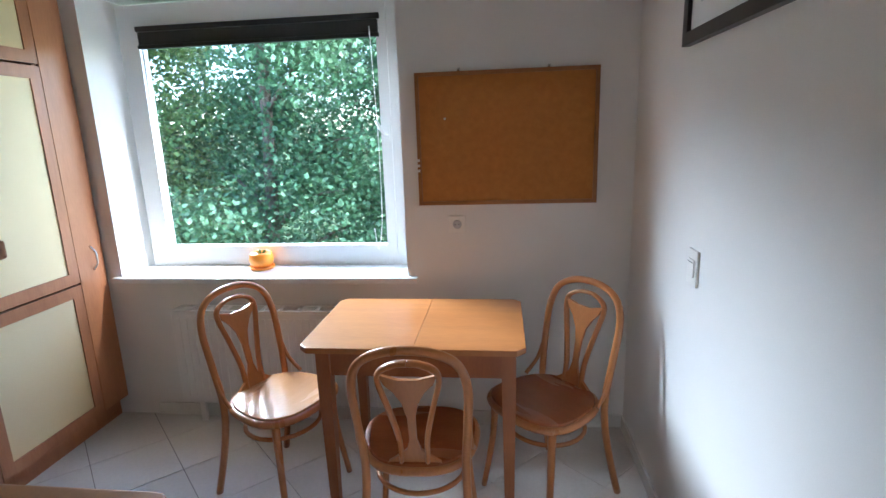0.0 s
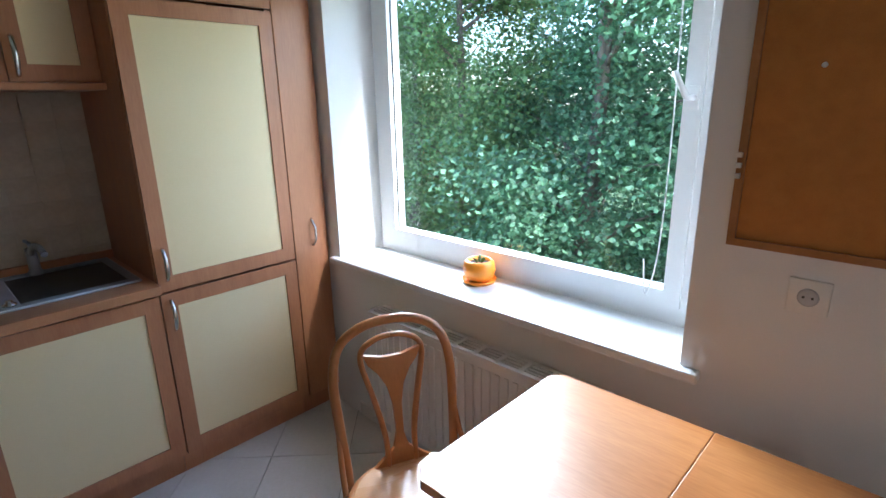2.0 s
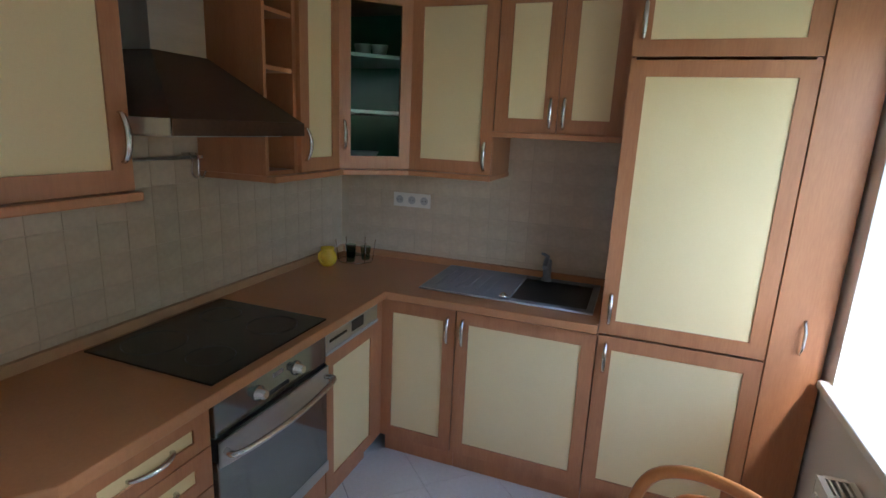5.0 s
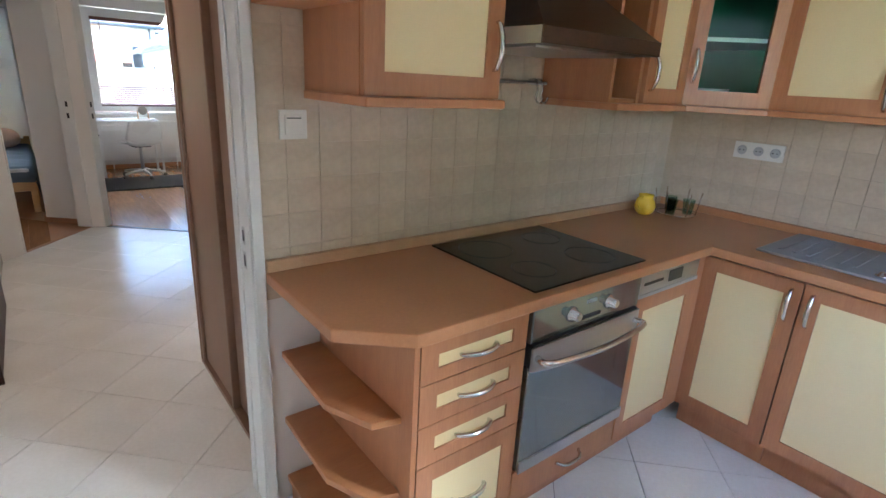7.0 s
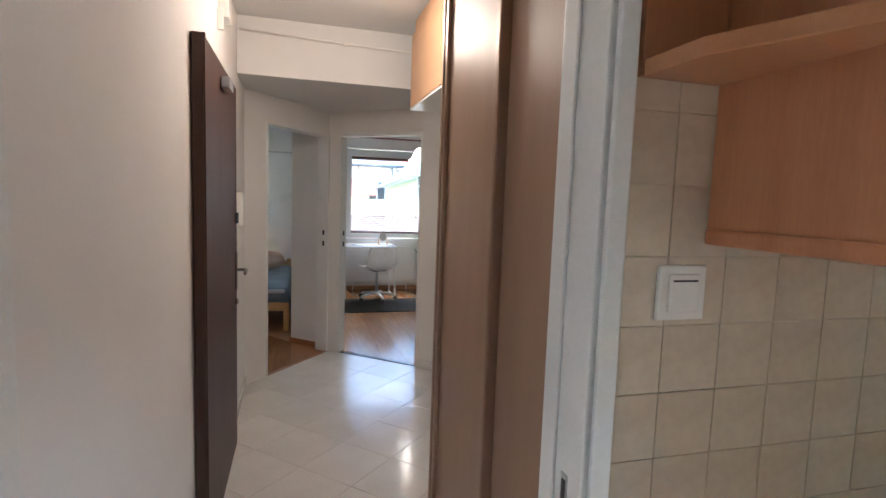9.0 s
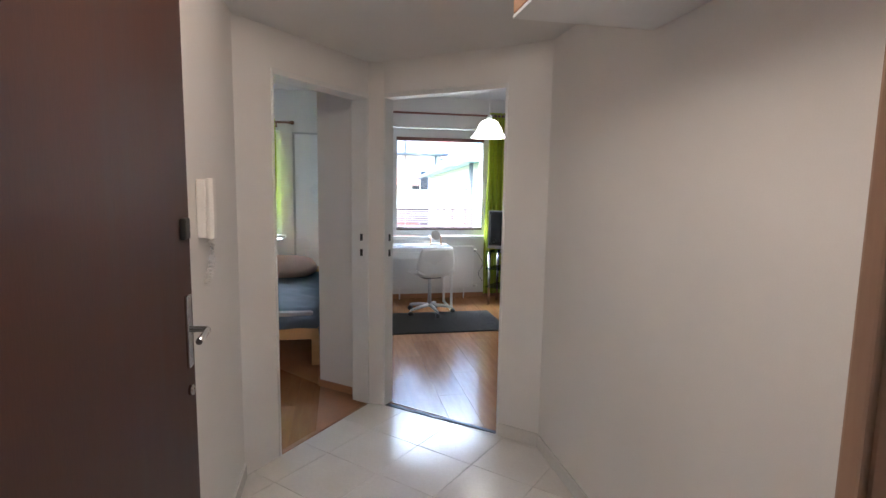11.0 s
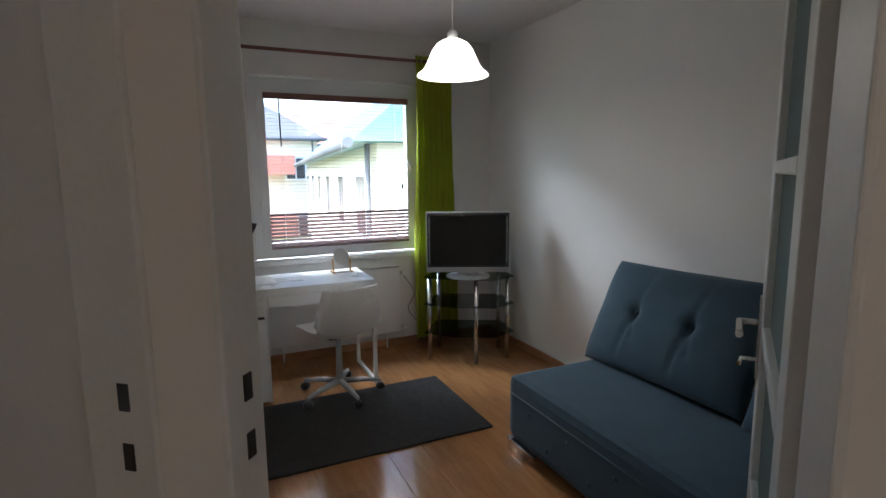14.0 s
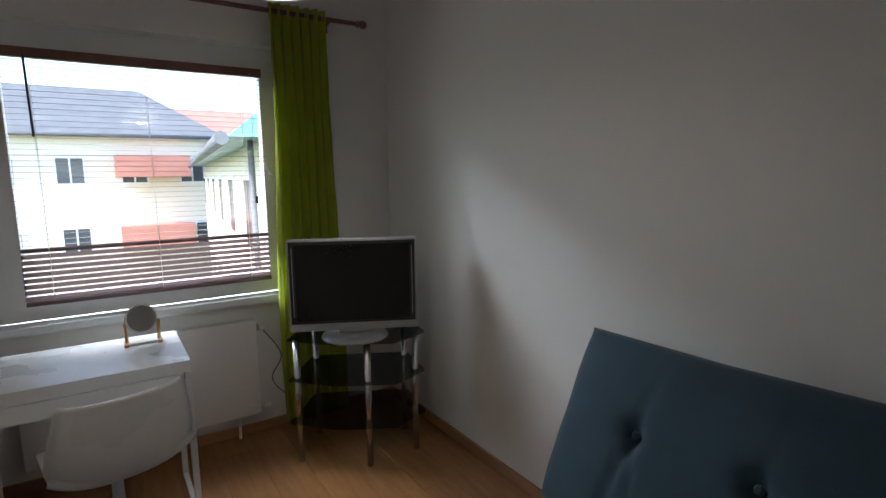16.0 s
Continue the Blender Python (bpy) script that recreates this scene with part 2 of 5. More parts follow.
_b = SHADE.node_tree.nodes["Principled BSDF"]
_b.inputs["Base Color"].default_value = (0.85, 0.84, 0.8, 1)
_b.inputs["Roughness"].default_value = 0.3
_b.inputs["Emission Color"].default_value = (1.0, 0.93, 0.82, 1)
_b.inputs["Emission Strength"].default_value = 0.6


# ---- mesh helpers ----
def box(bm, x0, x1, y0, y1, z0, z1, bevel=0.0):
    r = bmesh.ops.create_cube(bm, size=1, matrix=Matrix.Translation(((x0 + x1) / 2, (y0 + y1) / 2, (z0 + z1) / 2)) @ Matrix.Diagonal((abs(x1 - x0), abs(y1 - y0), abs(z1 - z0), 1)))
    if bevel:
        es = list({e for v in r["verts"] for e in v.link_edges})
        bmesh.ops.bevel(bm, geom=es, offset=bevel, segments=2, affect='EDGES', profile=0.6)
    return bm


def B(x0, x1, y0, y1, z0, z1, bevel=0.0):
    return box(bmesh.new(), x0, x1, y0, y1, z0, z1, bevel)


def ring(x0, x1, z0, z1, ya, yb, wx, wz, bevel=0.003):
    """A rectangular frame in one piece, lying in the xz plane from ya to yb."""
    bm = bmesh.new()
    v = [[[bm.verts.new((x, y, z)) for x, z in ((a, c), (b, c), (b, d), (a, d))] for a, b, c, d in ((x0, x1, z0, z1), (x0 + wx, x1 - wx, z0 + wz, z1 - wz))] for y in (min(ya, yb), max(ya, yb))]
    (fo, fi), (bo, bi) = v
    for k in range(4):
        n = (k + 1) % 4
        bm.faces.new((fo[k], fo[n], fi[n], fi[k]))
        bm.faces.new((bo[n], bo[k], bi[k], bi[n]))
        bm.faces.new((fo[n], fo[k], bo[k], bo[n]))
        bm.faces.new((fi[k], fi[n], bi[n], bi[k]))
    if bevel:
        es = [e for e in bm.edges if e.calc_face_angle() > 0.5]
        bmesh.ops.bevel(bm, geom=es, offset=bevel, segments=2, affect='EDGES', profile=0.6)
    return bm


def prism(pts, z0, z1, bevel=0.0, bm=None):
    """An upright prism over a plan polygon."""
    bm = bm or bmesh.new()
    lo = [bm.verts.new((x, y, z0)) for x, y in pts]
    hi = [bm.verts.new((x, y, z1)) for x, y in pts]
    n = len(pts)
    fs = [bm.faces.new(hi), bm.faces.new(lo[::-1])] + [bm.faces.new((lo[i], lo[(i + 1) % n], hi[(i + 1) % n], hi[i])) for i in range(n)]
    bmesh.ops.recalc_face_normals(bm, faces=fs)
    if bevel:
        es = list({e for f in fs for e in f.edges})
        bmesh.ops.bevel(bm, geom=es, offset=bevel, segments=2, affect='EDGES', profile=0.6)
    return bm


def tube(pts, r, bm=None, seg=8, closed=False, flat=1.0):
    """A round bar along points; r a number or one a point."""
    bm = bm or bmesh.new()
    P = [Vector(p) for p in pts]
    n = len(P)
    rs = r if isinstance(r, (list, tuple)) else [r] * n
    rings = []
    up = Vector((0, 0, 1))
    for i in range(n):
        a, c = (P[(i - 1) % n], P[(i + 1) % n]) if closed else (P[max(i - 1, 0)], P[min(i + 1, n - 1)])
        d = (c - a).normalized()
        ref = up if abs(d.dot(up)) < 0.93 else Vector((1, 0, 0))
        if i and not closed:
            ref = last
        u = (ref - d * ref.dot(d)).normalized()
        last = u
        w = d.cross(u)
        rings.append([bm.verts.new(P[i] + rs[i] * (math.cos(2 * math.pi * k / seg) * u + flat * math.sin(2 * math.pi * k / seg) * w)) for k in range(seg)])
    for i in range(n if closed else n - 1):
        a, b = rings[i], rings[(i + 1) % n]
        for k in range(seg):
            bm.faces.new((a[k], a[(k + 1) % seg], b[(k + 1) % seg], b[k])).smooth = True
    if not closed:
        bm.faces.new(rings[0][::-1])
        bm.faces.new(rings[-1])
    bmesh.ops.recalc_face_normals(bm, faces=bm.faces)
    return bm


def lathe(prof, seg=32, bm=None, at=(0, 0, 0)):
    """A turned shape from (radius, height) pairs."""
    bm = bm or bmesh.new()
    rings = [[bm.verts.new((at[0] + r * math.cos(2 * math.pi * k / seg), at[1] + r * math.sin(2 * math.pi * k / seg), at[2] + z)) for k in range(seg)] for r, z in prof]
    for a, b in zip(rings, rings[1:]):
        for k in range(seg):
            bm.faces.new((a[k], a[(k + 1) % seg], b[(k + 1) % seg], b[k])).smooth = True
    bm.faces.new(rings[0][::-1])
    bm.faces.new(rings[-1])
    return bm


def smooth(pts, n=6):
    """Points along a Catmull-Rom line through pts."""
    P = [Vector(p) for p in pts]
    out = []
    for i in range(len(P) - 1):
        a, b, c, d = P[max(i - 1, 0)], P[i], P[i + 1], P[min(i + 2, len(P) - 1)]
        for k in range(n):
            t = k / n
            out.append(0.5 * (2 * b + (c - a) * t + (2 * a - 5 * b + 4 * c - d) * t * t + (3 * b - a - 3 * c + d) * t ** 3))
    return out + [P[-1]]


def mesh_of(name, bm, material):
    me = bpy.data.meshes.new(name)
    bm.to_mesh(me)
    bm.free()
    me.materials.append(material)
    return me


def part(name, bm, material, parent, label=""):
    ob = new(name, mesh_of(name, bm, material))
    ob.parent = parent
    return tagged(ob, label)


def thing(name, m, label, category, group=""):
    ob = new(name)
    ob.empty_display_size = 0.1
    ob.matrix_world = m
    return tagged(ob, label, category, group)


def single(name, bm, material, label, category, m=None, group=""):
    ob = new(name, mesh_of(name, bm, material))
    if m:
        ob.matrix_world = m
    return tagged(ob, label, category, group)


def struct(name, bm, material, label="", category=""):
    ob = new(name, mesh_of(name, bm, material))
    return tagged(ob, label, category or name.split("_")[0], kind="structure")


# ---- large structure ----
H = 2.58           # ceilings
KX0, KX1, KY0 = -1.22, 2.15, -2.37   # kitchen: cabinet wall, picture wall, hob wall; window wall at y = 0
RX0, RX1, RY0 = -1.22, 1.50, -9.85   # living room: sofa wall, partition, window wall
HX0, HX1 = 0.30, 1.87                # hall
BX1 = 4.6                            # bedroom's far wall


def wall_with_hole(name, x0, x1, y0, y1, hx0, hx1, hz0, hz1, label):
    bm = bmesh.new()
    box(bm, x0, hx0, y0, y1, 0, H)
    box(bm, hx1, x1, y0, y1, 0, H)
    if hz0 > 0:
        box(bm, hx0, hx1, y0, y1, 0, hz0)
    box(bm, hx0, hx1, y0, y1, hz1, H)
    return struct(name, bm, WALL, label, "wall")


wall_with_hole("wall_kitchen_window", KX0 - 0.12, KX1 + 0.12, 0, 0.42, -0.575, 1.035, 0.80, 2.30, "white plastered kitchen wall around a deep window")
struct("wall_kitchen_picture", B(KX1, KX1 + 0.12, KY0 - 0.12, 0, 0, H), WALL, "white painted plaster wall beside the dining table", "wall")
struct("wall_kitchen_cabinets", B(KX0 - 0.12, KX0, KY0 - 0.12, 0, 0, H), WALL, "white plaster wall behind the sink cabinets", "wall")
wall_with_hole("wall_kitchen_hob", KX0, KX1, KY0 - 0.12, KY0, 1.048, 1.90, 0, 2.06, "plastered wall between kitchen and hall with a doorway")
struct("wall_hall_entrance", B(HX1, HX1 + 0.28, -5.80, KY0 - 0.12, 0, H), WALL, "warm white hall wall with the entrance door", "wall")
struct("wall_hall_niche", B(HX0 - 0.12, HX0, -5.86, KY0 - 0.12, 0, H), WALL, "white plaster wall of the hall niche", "wall")


def slant(name, ax, ay, bx, by, thick, z0, z1, label, side=1):
    """A wall piece standing on the line a to b, thick to its left (side 1) or right."""
    d = Vector((bx - ax, by - ay)).normalized()
    n = Vector((-d.y, d.x)) * thick * side
    return prism([(ax, ay), (bx, by), (bx + n.x, by + n.y), (ax + n.x, ay + n.y)], z0, z1)


D1A, D1B = (1.725, -5.975), (1.215, -6.60)     # bedroom doorway
D2A, D2B = (1.120, -6.552), (0.482, -6.022)    # living room doorway
bm = slant("", HX1, -5.80, D1A[0], D1A[1], 0.12, 0, H, "")
for piece in (slant("", *D1A, *D1B, 0.12, 2.02, H, ""),):
    me = mesh_of("tmp", piece, WALL)
    bm.from_mesh(me)
struct("wall_hall_bedroom", bm, WALL, "slanting hall wall around the bedroom doorway", "wall")
bm = slant("", *D2A, *D2B, 0.08, 2.03, H, "")
me = mesh_of("tmp", slant("", D2B[0], D2B[1], HX0, -5.85, 0.12, 0, H, ""), WALL)
bm.from_mesh(me)
me = mesh_of("tmp", B(RX0, HX0 - 0.02, -5.97, -5.85, 0, H), WALL)
bm.from_mesh(me)
struct("wall_hall_living", bm, WALL, "slanting hall wall around the living room doorway", "wall")
# the pier between both doorways and the short slanted wall behind it
struct("wall_pier", prism([(1.215, -6.60), (1.120, -6.552), (1.060, -6.622), (1.10, -6.70), (1.49, -7.02), (1.545, -6.965), (1.235, -6.70)], 0, H), WALL, "white slanted pier between the two doorways", "wall")
struct("wall_partition", B(RX1, RX1 + 0.045, RY0, -6.99, 0, H), WALL, "white partition between bedroom and living room", "wall")
struct("wall_living_sofa", B(RX0 - 0.12, RX0, RY0, -5.85, 0, H), WALL, "white wall behind the sofa", "wall")
struct("wall_bedroom_side", B(BX1, BX1 + 0.12, RY0, -5.80, 0, H), WALL, "white bedroom side wall", "wall")
struct("wall_bedroom_back", B(HX1 + 0.28, BX1, -5.92, -5.80, 0, H), WALL, "white bedroom back wall", "wall")
bm = bmesh.new()
W1, W2 = (-0.56, 0.80), (2.10, 3.35)
for a, b in ((RX0 - 0.12, W1[0]), (W1[1], W2[0]), (W2[1], BX1 + 0.12)):
    box(bm, a, b, RY0 - 0.38, RY0, 0, H)
for (a, b), top in ((W1, 2.20), (W2, 2.10)):
    box(bm, a, b, RY0 - 0.38, RY0, 0, 0.78)
    box(bm, a, b, RY0 - 0.38, RY0, top, H)
struct("wall_south_windows", bm, WALL, "white outer wall with the living room and bedroom windows", "wall")
struct("ceiling_kitchen", B(KX0 - 0.12, KX1 + 0.12, KY0 - 0.12, 0.42, H, H + 0.15), CEIL, "white kitchen ceiling", "ceiling")
struct("ceiling_hall", B(HX0 - 0.12, HX1 + 0.28, -5.32, KY0 - 0.12, H, H + 0.15), CEIL, "white hall ceiling", "ceiling")
struct("ceiling_rooms", B(RX0 - 0.12, BX1 + 0.12, RY0 - 0.38, -5.32, H, H + 0.15), CEIL, "white ceiling of the rooms", "ceiling")
struct("ceiling_beam", prism([(HX1 - 0.002, -5.30), (HX0 + 0.002, -5.30), (HX0 + 0.002, -5.84), (0.475, -6.015), (1.045, -6.59), (1.215, -6.59), (1.72, -5.97), (HX1 - 0.002, -5.80)], 2.22, H - 0.002), CEIL, "lowered white hall ceiling with a step", "ceiling")
struct("floor_slab", B(KX0 - 0.12, KX1 + 0.12, -6.8, 0.42, -0.30, -0.006), GROUT, "grey grouted floor under the tiles", "floor")
struct("floor_rooms", prism([(RX0 - .12, -5.85), (0.40, -5.85), (1.10, -6.62), (1.25, -6.62), (1.80, -5.95), (BX1 + .12, -5.8), (BX1 + .12, RY0 - 0.38), (RX0 - .12, RY0 - 0.38)], -0.3, -0.004), SKIRT, "laminate floor base of the rooms", "floor")

# ---- windows ----
def window(name, x0, x1, z0, z1, y, out, label, fw=0.075, sash=0.055, handle_side=1):
    """A plastic window: fixed frame, sash, pane and handle; out = +1 where outside lies along +y."""
    w = tagged(new(name, mesh_of("window_frame", frame_bm(x0, x1, z0, z1, y, y + out * 0.07, fw), PVC)), label, "window", kind="structure")
    part("sash", frame_bm(x0 + fw - 0.012, x1 - fw + 0.012, z0 + fw - 0.012, z1 - fw + 0.012, y - out * 0.012, y + out * 0.055, sash), PVC, w)
    a = fw + sash - 0.02
    p = part("pane", B(x0 + a, x1 - a, y + out * 0.02, y + out * 0.028, z0 + a, z1 - a), PANE, w)
    p.visible_shadow = False
    part("gasket", frame_bm(x0 + a, x1 - a, z0 + a, z1 - a, y + out * 0.008, y + out * 0.018, 0.008), BLACK, w)
    hx = x1 - fw - 0.01 if handle_side > 0 else x0 + fw + 0.01
    zc = (z0 + z1) / 2
    bm = B(hx - 0.014, hx + 0.014, y - out * 0.022, y - out * 0.012, zc - 0.035, zc + 0.035, 0.003)
    tube([(hx, y - out * 0.012, zc), (hx, y - out * 0.05, zc), (hx - 0.01 * handle_side, y - out * 0.055, zc), (hx - 0.05 * handle_side, y - out * 0.055, zc + 0.075)], 0.009, bm)
    part("window_handle", bm, PVC, w)
    return w


def frame_bm(x0, x1, z0, z1, ya, yb, w):
    return ring(x0, x1, z0, z1, ya, yb, w, w, 0.003)


window("window_1", -0.555, 1.0, 0.83, 2.28, 0.255, 1, "white plastic kitchen window over a deep sill")
struct("window_sill_1", B(-0.62, 1.09, -0.035, 0.26, 0.80, 0.832, 0.008), PVC, "white kitchen window sill", "sill")
bl = thing("roller_blind", pose(0.235, 0.235, 2.05), "rolled-up black blind along the kitchen window's top", "blind")
part("folded_blind", B(-0.66, 0.66, -0.012, 0.014, 0.02, 0.085, 0.006), BLACK, bl)
part("bottom_rail", B(-0.665, 0.665, -0.015, 0.017, 0.0, 0.02, 0.004), BLACK, bl)
part("head_rail", B(-0.67, 0.67, -0.013, 0.016, 0.087, 0.115, 0.004), BLACK, bl)
part("pull_cord", tube(smooth([(0.62, -0.02, 0.05), (0.635, -0.022, -0.5), (0.63, -0.02, -0.95), (0.60, -0.02, -1.12), (0.585, -0.02, -1.0)]), 0.0025, seg=5), PVC, bl, "thin white cord")

# ---- kitchen cabinets ----
FT = 0.02


def door_panel(parent, x0, x1, z0, z1, handle=None, inset=0.058, fill=CREAM, y=0.0, name="door"):
    """A frame-and-panel front in the plane y, facing -y; handle: (x, z, 'v' or 'h')."""
    g = 0.002
    x0, x1, z0, z1 = x0 + g, x1 - g, z0 + g, z1 - g
    i = min(inset, (z1 - z0) * 0.32)
    bm = ring(x0, x1, z0, z1, y - FT, y, inset, i, 0.003)
    d = part(name, bm, WOOD, parent)
    part("panel", B(x0 + inset - 0.002, x1 - inset + 0.002, y - FT + 0.007, y - 0.004, z0 + i - 0.002, z1 - i + 0.002), fill, d, "cream panel" if fill is CREAM else "glass panel")
    if handle:
        hx, hz, way = handle
        k = 0.064
        pts = [(0, 0, -k), (0, -0.012, -k * 0.95), (0, -0.026, -k * 0.5), (0, -0.03, 0), (0, -0.026, k * 0.5), (0, -0.012, k * 0.95), (0, 0, k)]
        if way == 'h':
            pts = [(p[2], p[1], p[0]) for p in pts]
        part("handle", tube([(hx + p[0], y - FT + p[1], hz + p[2]) for p in smooth(pts, 3)], [0.004 + 0.003 * math.sin(math.pi * q / 18) for q in range(19)], seg=6, flat=1.4), CHROME, d, "bowed chrome handle")
    return d


def carcass(parent, w, d, z0, z1, sides=True):
    t = 0.018
    part("side_panel", B(0, t, 0.001, d, z0, z1), WOOD, parent)
    part("side_panel", B(w - t, w, 0.001, d, z0, z1), WOOD, parent)
    part("base_panel", B(t, w - t, 0.002, d, z0, z0 + t), WOOD, parent)
    part("top_panel", B(t, w - t, 0.002, d, z1 - t, z1), WOOD, parent)
    part("back_panel", B(t, w - t, d - 0.01, d - 0.001, z0 + t, z1 - t), WOOD, parent)


def unit(name, m, w, d, z0, z1, label, fronts, plinth=True):
    """A cabinet unit: carcass, fronts as (x0, x1, z0, z1, handle), and a plinth."""
    c = thing(name, m, label, "cabinet", "kitchen cabinets")
    carcass(c, w, d, z0, z1)
    for f in fronts:
        door_panel(c, *f)
    if plinth:
        part("plinth", B(0, w, 0.045, 0.06, 0.0, z0), WOOD, c)
    return c


LEFT = lambda y, x=-0.672: pose(x, y, 0, 0, 0, 90)       # faces +x, width along +y
BACK = lambda x, y=-1.812: pose(x, y, 0, 0, 0, 180)      # faces +y, width along -x
PZ = 0.12
unit("tall_cabinet", LEFT(-0.800), 0.602, 0.545, PZ, H - 0.05, "tall cupboard with cream panels in reddish wood frames", [
    (0, 0.602, PZ, 0.848, (0.035, 0.755, 'v')), (0, 0.602, 0.855, 1.925, (0.035, 0.965, 'v')), (0, 0.602, 1.932, H - 0.05, (0.035, 2.06, 'v'))])
c = unit("narrow_cabinet", LEFT(-0.196), 0.185, 0.545, PZ, H - 0.05, "narrow plain reddish wood cupboard beside the window", [])
d = part("door", B(0.002, 0.183, -0.018, 0, PZ, H - 0.052, 0.003), WOOD, c)
part("handle", tube(smooth([(0.10, -0.018, 0.90), (0.10, -0.046, 0.935), (0.10, -0.048, 0.965), (0.10, -0.046, 0.995), (0.10, -0.018, 1.03)], 3), 0.006, seg=6), CHROME, d, "bowed chrome handle")
unit("sink_cabinet", LEFT(-1.42), 0.618, 0.545, PZ, 0.858, "base cupboard under the sink with a cream panel door", [(0, 0.618, PZ, 0.845, (0.035, 0.745, 'v'))])
unit("base_cabinet", LEFT(-1.80), 0.378, 0.545, PZ, 0.858, "base cupboard in the corner with a cream panel door", [(0, 0.378, PZ, 0.845, (0.343, 0.745, 'v'))])
DZ = (0.845, 0.722, 0.590, 0.455, PZ)
c = unit("drawer_cabinet", BACK(0.835), 0.40, 0.545, PZ, 0.858, "chest of four drawers with cream insets beside the oven", [])
for hi, lo in zip(DZ, DZ[1:]):
    door_panel(c, 0, 0.40, lo, hi, (0.20, (hi + lo) / 2, 'h'), name="drawer")
# the oven in its housing
c = thing("oven_housing", BACK(0.433), "wooden oven housing with a low drawer", "cabinet", "kitchen cabinets")
carcass(c, 0.585, 0.545, PZ, 0.858)
part("plinth", B(0, 0.585, 0.045, 0.06, 0, PZ), WOOD, c)
dr = part("drawer", B(0.002, 0.583, -FT, 0, PZ, 0.245, 0.003), WOOD, c)
part("handle", tube(smooth([(0.23, -FT, 0.185), (0.25, -0.045, 0.18), (0.295, -0.05, 0.178), (0.34, -0.045, 0.18), (0.36, -FT, 0.185)], 3), 0.006, seg=6), CHROME, dr, "bowed chrome handle")
ov = thing("oven", BACK(0.433), "built-in steel oven with mirrored glass door and two knobs", "oven")
part("control_panel", B(0.006, 0.579, -0.03, -0.002, 0.735, 0.85, 0.004), OGLASS, ov, "mirror-bright control panel")
part("door_glass", B(0.006, 0.579, -0.035, -0.002, 0.255, 0.655, 0.006), OGLASS, ov, "mirrored oven glass")
bm = bmesh.new()
xs = [0.006 + 0.573 * k / 16 for k in range(17)]
for k in range(16):
    a, b = xs[k], xs[k + 1]
    za, zb = (0.615 + 0.028 * (2 * (v - 0.2925) / 0.573) ** 2 for v in (a, b))
    q = [bm.verts.new(p) for p in ((a, -0.042, za), (b, -0.042, zb), (b, -0.042, 0.725), (a, -0.042, 0.725), (a, -0.036, za), (b, -0.036, zb), (b, -0.036, 0.725), (a, -0.036, 0.725))]
    for f in ((0, 1, 2, 3), (7, 6, 5, 4), (0, 4, 5, 1), (3, 2, 6, 7)):
        bm.faces.new([q[i] for i in f])
bmesh.ops.remove_doubles(bm, verts=bm.verts, dist=0.0002)
part("door_band", bm, STEEL, ov, "brushed steel band")
part("door_base", B(0.006, 0.579, -0.04, -0.035, 0.255, 0.30), STEEL, ov)
part("door_top", B(0.006, 0.579, -0.034, -0.002, 0.655, 0.73, 0.004), BLACK, ov)
part("handle", tube(smooth([(0.03, -0.04, 0.688), (0.035, -0.085, 0.688), (0.16, -0.10, 0.682), (0.2925, -0.105, 0.68), (0.425, -0.10, 0.682), (0.55, -0.085, 0.688), (0.555, -0.04, 0.688)], 5), 0.011), CHROME, ov, "long curved steel handle")
for kx in (0.19, 0.39):
    k = part("knob", lathe([(0.006, 0), (0.026, 0), (0.026, 0.006), (0.017, 0.012), (0.016, 0.03), (0.012, 0.034)], 20), CHROME, ov)
    k.matrix_local = pose(kx, -0.03, 0.795, 90)
part("display", B(0.235, 0.345, -0.033, -0.03, 0.76, 0.772), BLACK, ov)
part("badge", B(0.265, 0.315, -0.033, -0.03, 0.815, 0.827), SILVER, ov)
# dishwasher front
c = thing("dishwasher", BACK(-0.155), "dishwasher with steel control strip and cream panel front", "dishwasher", "kitchen cabinets")
carcass(c, 0.44, 0.545, PZ, 0.858)
cp = part("control_strip", B(0.004, 0.436, -FT - 0.002, 0, 0.752, 0.85, 0.004), STEEL, c, "steel control strip")
part("grip_recess", B(0.20, 0.30, -FT - 0.006, -FT - 0.002, 0.785, 0.832, 0.002), BLACK, cp)
part("slider", B(0.03, 0.16, -FT - 0.005, -FT - 0.002, 0.80, 0.81), BLACK, cp)
part("strip_base", B(0.004, 0.436, -FT - 0.006, -FT - 0.002, 0.752, 0.766), SILVER, cp)
door_panel(c, 0, 0.44, PZ, 0.75)
part("plinth", B(0, 0.44, 0.045, 0.06, 0, PZ), WOOD, c)
part("corner_post", B(0.441, 0.499, -0.016, 0.03, PZ, 0.858, 0.002), WOOD, c)
# open end shelves
c = thing("end_shelf", pose(0.837, -1.812, 0), "open chamfered end shelf of reddish wood", "shelf", "kitchen cabinets")
part("side", B(0.0, 0.018, -0.545, 0.02, 0.0, 0.858, 0.002), WOOD, c)
for z in (0.10, 0.345, 0.60):
    part("shelf_board", prism([(0.018, -0.545), (0.155, -0.545), (0.165, -0.20), (0.10, -0.05), (0.018, -0.03)], z - 0.011, z + 0.011, 0.003), SHELFW, c)
part("plinth", prism([(0.018, -0.545), (0.14, -0.545), (0.14, -0.26), (0.018, -0.10)], 0, 0.088), WOOD, c)
